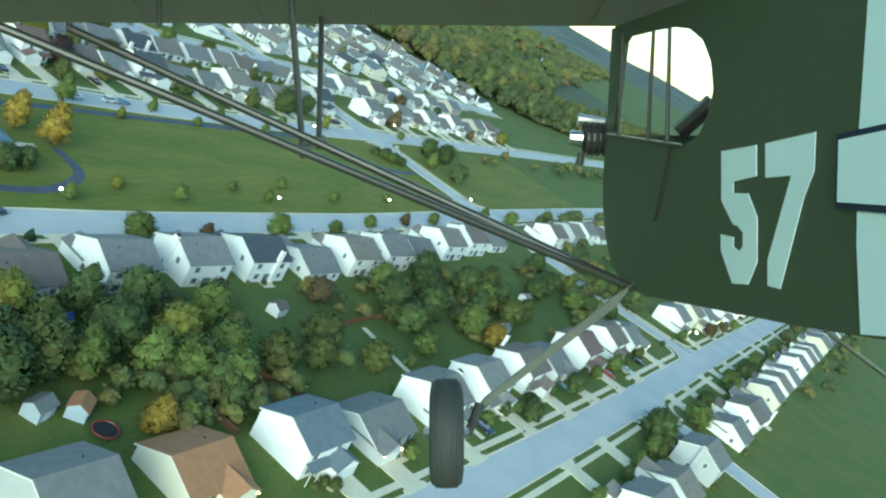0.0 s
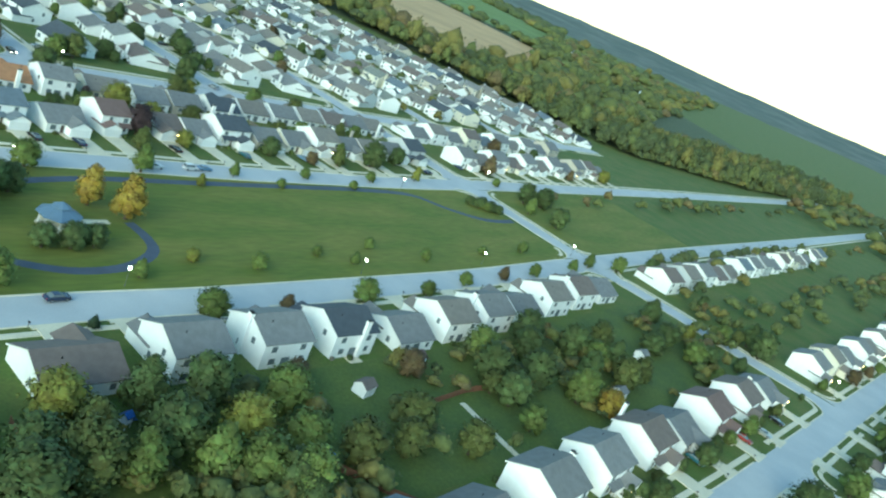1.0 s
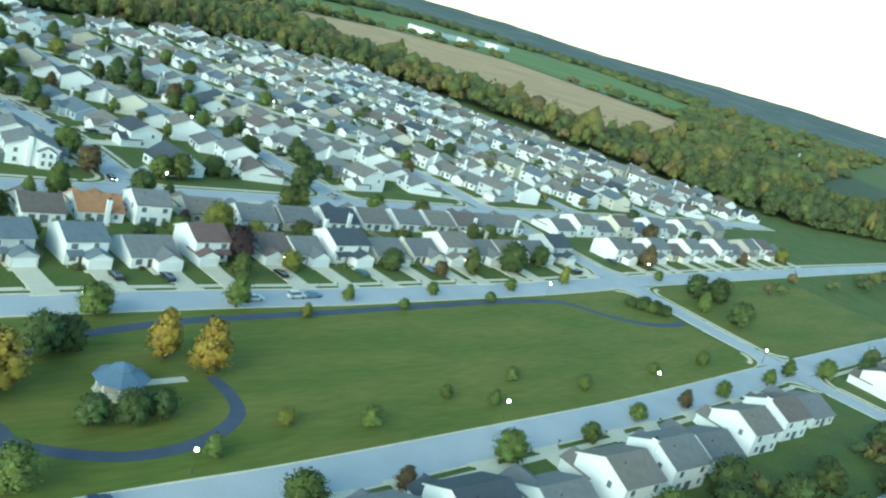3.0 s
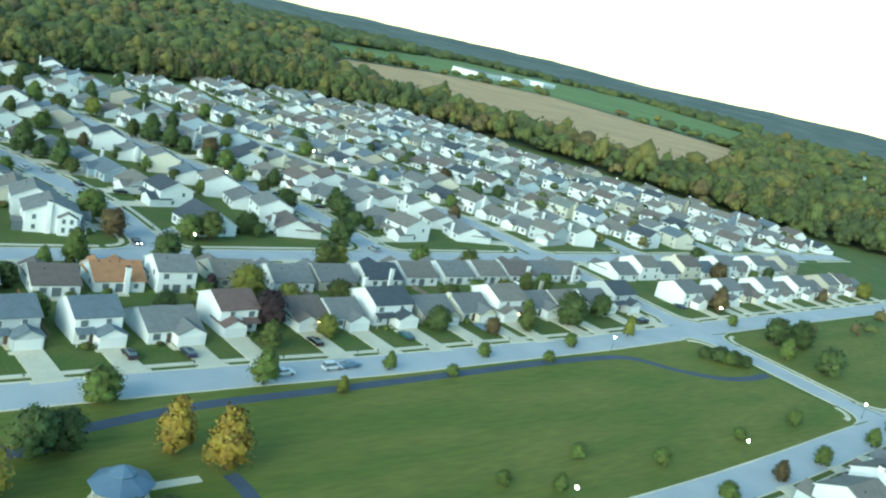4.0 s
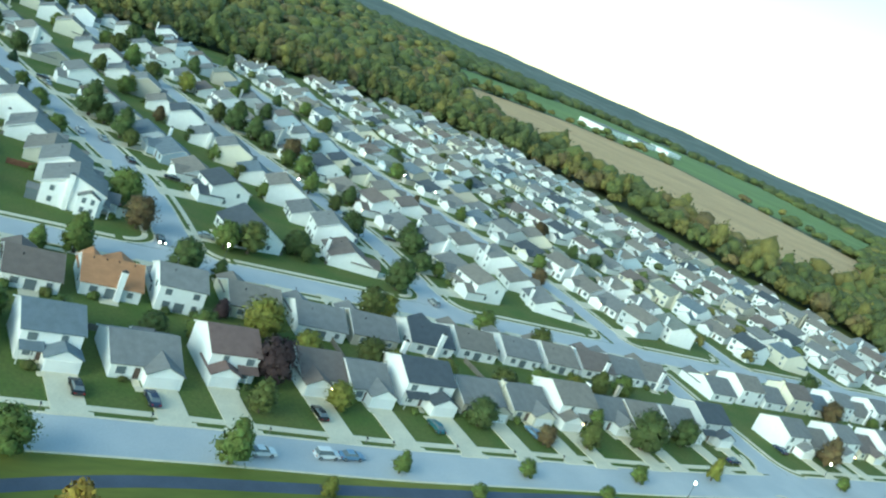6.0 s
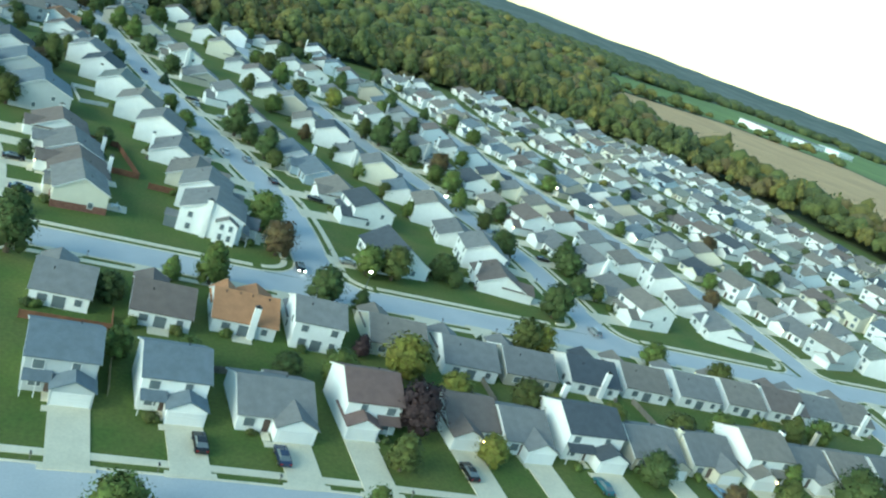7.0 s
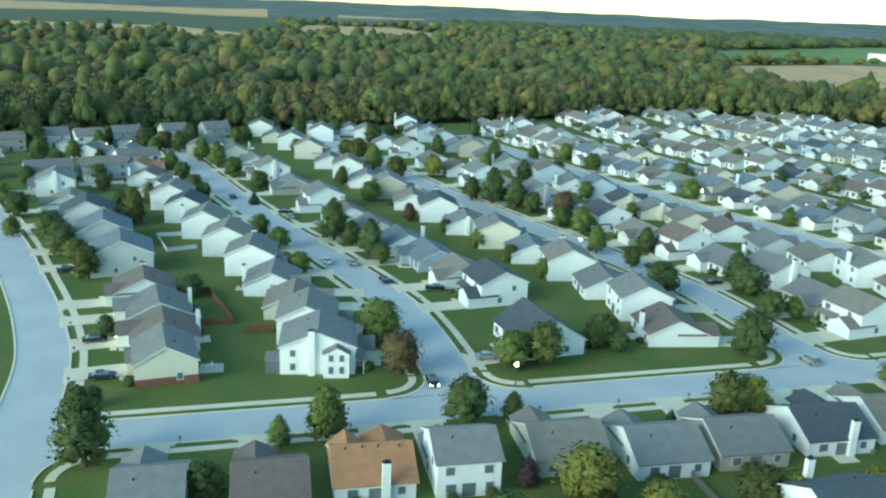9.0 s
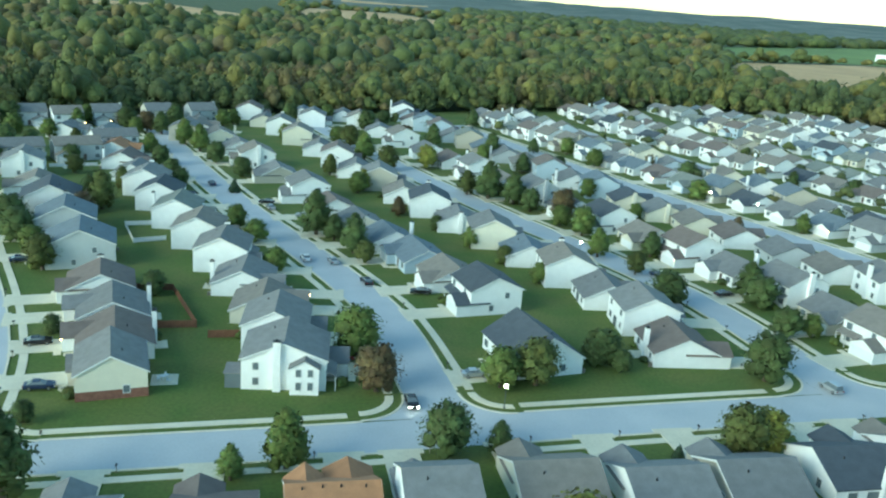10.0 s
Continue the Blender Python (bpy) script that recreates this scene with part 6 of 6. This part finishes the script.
# wing underside: the front edge far ahead, the rest above the mount
me = Mesh()
a, b = at_depth(-420, 36, 1.10), at_depth(1320, 49, 1.16)
back = Vector((0, 0.012, 0.36))
up = Vector((0, 0.028, 0))
v = [a, b, b + back, a + back, a + up * 0.6, b + up * 0.6, b + back + up * 1.3, a + back + up * 1.3]
me.add(v, [(3, 2, 1, 0), (4, 5, 6, 7), (0, 1, 5, 4), (1, 2, 6, 5), (2, 3, 7, 6), (3, 0, 4, 7)])
wing = part("wing", me, UNDER, plane, "grey-green fabric wing underside")
for k in range(9):
    p = a.lerp(b, (k + 0.5) / 9)
    part("rib", Mesh().tube(p + Vector((0, -0.0005, 0.01)), p + back * 0.97 + Vector((0, -0.0005, 0)), 0.0018, 0.0018, 6), UNDER, wing)
# struts
joint = on_side(1122, 508, 0.004)
part("wing_strut", Mesh().tube(joint, at_depth(122, 50, 1.02), 0.0052, 0.0052, 10), STRUT)
part("wing_strut", Mesh().tube(joint, at_depth(-140, -10, 0.82), 0.0048, 0.0048, 10), STRUT)
part("jury_strut", Mesh().tube(at_depth(537, 280, 1.04), at_depth(514, -10, 0.98), 0.0040, 0.0040, 8), STRUT)
part("jury_strut", Mesh().tube(at_depth(564, 264, 1.06), at_depth(569, 30, 1.08), 0.0036, 0.0036, 8), STRUT)
part("jury_clamp", Mesh().tube(at_depth(528, 268, 1.04), at_depth(574, 244, 1.06), 0.0042, 0.0042, 8), CHROME, plane, "bright metal strut clamp")
part("strut_fitting", Mesh().tube(at_depth(281, -10, 1.0), at_depth(282, 46, 1.0), 0.0035, 0.0035, 8), STRUT)
part("strut_fitting", Mesh().tube(at_depth(123, 40, 1.02), at_depth(123, 56, 1.02), 0.004, 0.004, 8), STRUT)

# landing gear
gear = []
hip, foot = at_depth(1108, 520, 1.04), at_depth(846, 722, 0.89)
across = Vector((0.010, 0.013, 0))
me = Mesh()
v = [hip - across * 1.25, hip + across * 1.25, foot + across * 0.75, foot - across * 0.75]
v += [p + Vector((0, 0, -0.010)) for p in v]
me.add(v, [(0, 1, 2, 3), (7, 6, 5, 4), (0, 4, 5, 1), (1, 5, 6, 2), (2, 6, 7, 3), (3, 7, 4, 0)])
part("gear_leg", me, UNDER, plane, "grey-green faired landing gear leg")
hub = at_depth(790, 766, 0.88)
part("axle_plate", Mesh().tube(at_depth(850, 716, 0.89), at_depth(828, 770, 0.88), 0.006, 0.004, 8), STRUT)
wheel_at = Matrix.Translation(hub) @ pose(0, 0, 0, 0, 90, 0)
me = Mesh()
me.lathe([(0.020, -0.0150), (0.040, -0.0172), (0.050, -0.0155), (0.0542, -0.0105), (0.0552, 0.0), (0.0542, 0.0105), (0.050, 0.0155), (0.040, 0.0172), (0.020, 0.0150)], 40, at=wheel_at)
wheel = part("wheel", me, TYRE, plane, "grey grooved rubber tyre", True)
for k in range(5):
    z = -0.010 + 0.005 * k
    me = Mesh().lathe([(0.0535 if abs(k - 2) == 2 else 0.0545, z - 0.0006), (0.0558, z - 0.0004), (0.0558, z + 0.0004), (0.0545, z + 0.0006)], 40, at=wheel_at)
    part("tread_rib", me, TYRE, wheel, smooth=True)
for s in (-1, 1):
    part("axle_nut", Mesh().lathe([(0.006, s * 0.017), (0.006, s * 0.0225), (0.003, s * 0.0235)] if s > 0 else [(0.003, -0.0235), (0.006, -0.0225), (0.006, -0.017)], 6, at=wheel_at), CHROME, wheel, "bright metal axle nut")

# engine cylinder beside the nose
cyl = part("engine_cylinder", Mesh().tube(at_depth(1078, 245, 1.2), at_depth(1032, 248, 1.2), 0.020, 0.021, 14), RUBBER, plane, "black finned engine cylinder")
for k in range(4):
    part("cooling_fin", Mesh().tube(at_depth(1036 + 10 * k, 247, 1.2), at_depth(1039 + 10 * k, 247, 1.2), 0.0235, 0.0235, 14), STRUT, cyl)
part("rocker_cover", Mesh().tube(at_depth(1070, 216, 1.2), at_depth(1022, 212, 1.2), 0.006, 0.009, 10), CHROME, cyl, "bright rocker cover")
part("cylinder_head", Mesh().tube(at_depth(1030, 246, 1.19), at_depth(1008, 244, 1.19), 0.012, 0.010, 10), CHROME, cyl, "bright metal cylinder head")
part("exhaust_pipe", Mesh().tube(at_depth(1030, 270, 1.19), at_depth(1026, 292, 1.19), 0.006, 0.006, 8), STRUT, cyl)
part("brace_wire", Mesh().tube(on_side(1465, 585, 0.002), at_depth(1600, 690, 0.75), 0.0018, 0.0018, 6), STRUT)
plane.matrix_basis = SEAT

# ---------------------------------------------------------------- shrubs along the house walls
shrub_rng = random.Random(21)
gen = np.random.default_rng(77)
SHRUBS = []
for k, kind in enumerate(("dark", "green", "olive")):
    me = Mesh()
    lobes = [(0, 0, 0.42, 0.5), (0.38, 0.1, 0.36, 0.38), (-0.34, -0.08, 0.34, 0.38), (0.02, 0.3, 0.33, 0.34)]
    v, f = leaf_cloud(gen, lobes, 260, 0.09)
    me.v, me.f = [tuple(p) for p in v.tolist()], [tuple(q) for q in f.tolist()]
    for x, y, z, r in lobes:
        j = len(me.v)
        me.v += [tuple(p) for p in (ICO2[0] * r * 0.9 + np.array([x, y, z])).tolist()]
        me.f += [tuple(int(i) + j for i in q) for q in ICO2[1]]
    me.m = [0] * len(me.f)
    data = bpy.data.meshes.new("shrub")
    data.from_pydata(me.v, [], me.f)
    data.materials.append(LEAF[kind])
    SHRUBS.append((data, kind))
for ob, kind, x, y, heading, drive, far in LOTS:
    if far or y > 260:
        continue
    spec = KINDS[kind]
    m = pose(x, y, 0, 0, 0, heading)
    for k in range(2):
        back = shrub_rng.random() < 0.5
        lx = shrub_rng.uniform(-spec["w"] / 2 + 0.8, spec["w"] / 2 - 0.8) if back else -spec["side_"] * shrub_rng.uniform(1.6, spec["w"] / 2 - 0.6)
        ly = (spec["d"] / 2 + 0.9) if back else -spec["d"] / 2 - 0.9 - (1.6 if spec["floors"] == 2 else 0)
        if back and abs(lx) < 2.0:
            lx += 2.6
        p = m @ Vector((lx, ly, 0))
        data, leaf = SHRUBS[shrub_rng.randrange(3)]
        s = new("shrub", data)
        z = shrub_rng.uniform(1.1, 2.0)
        s.matrix_basis = pose(p.x, p.y, -0.02, 0, 0, shrub_rng.uniform(0, 360)) @ Matrix.Diagonal((z, z, z * shrub_rng.uniform(0.8, 1.1), 1))
        tagged(s, f"low rounded {TREE_WORDS[leaf]} shrub beside a house wall", "shrub", "shrubs by the houses")
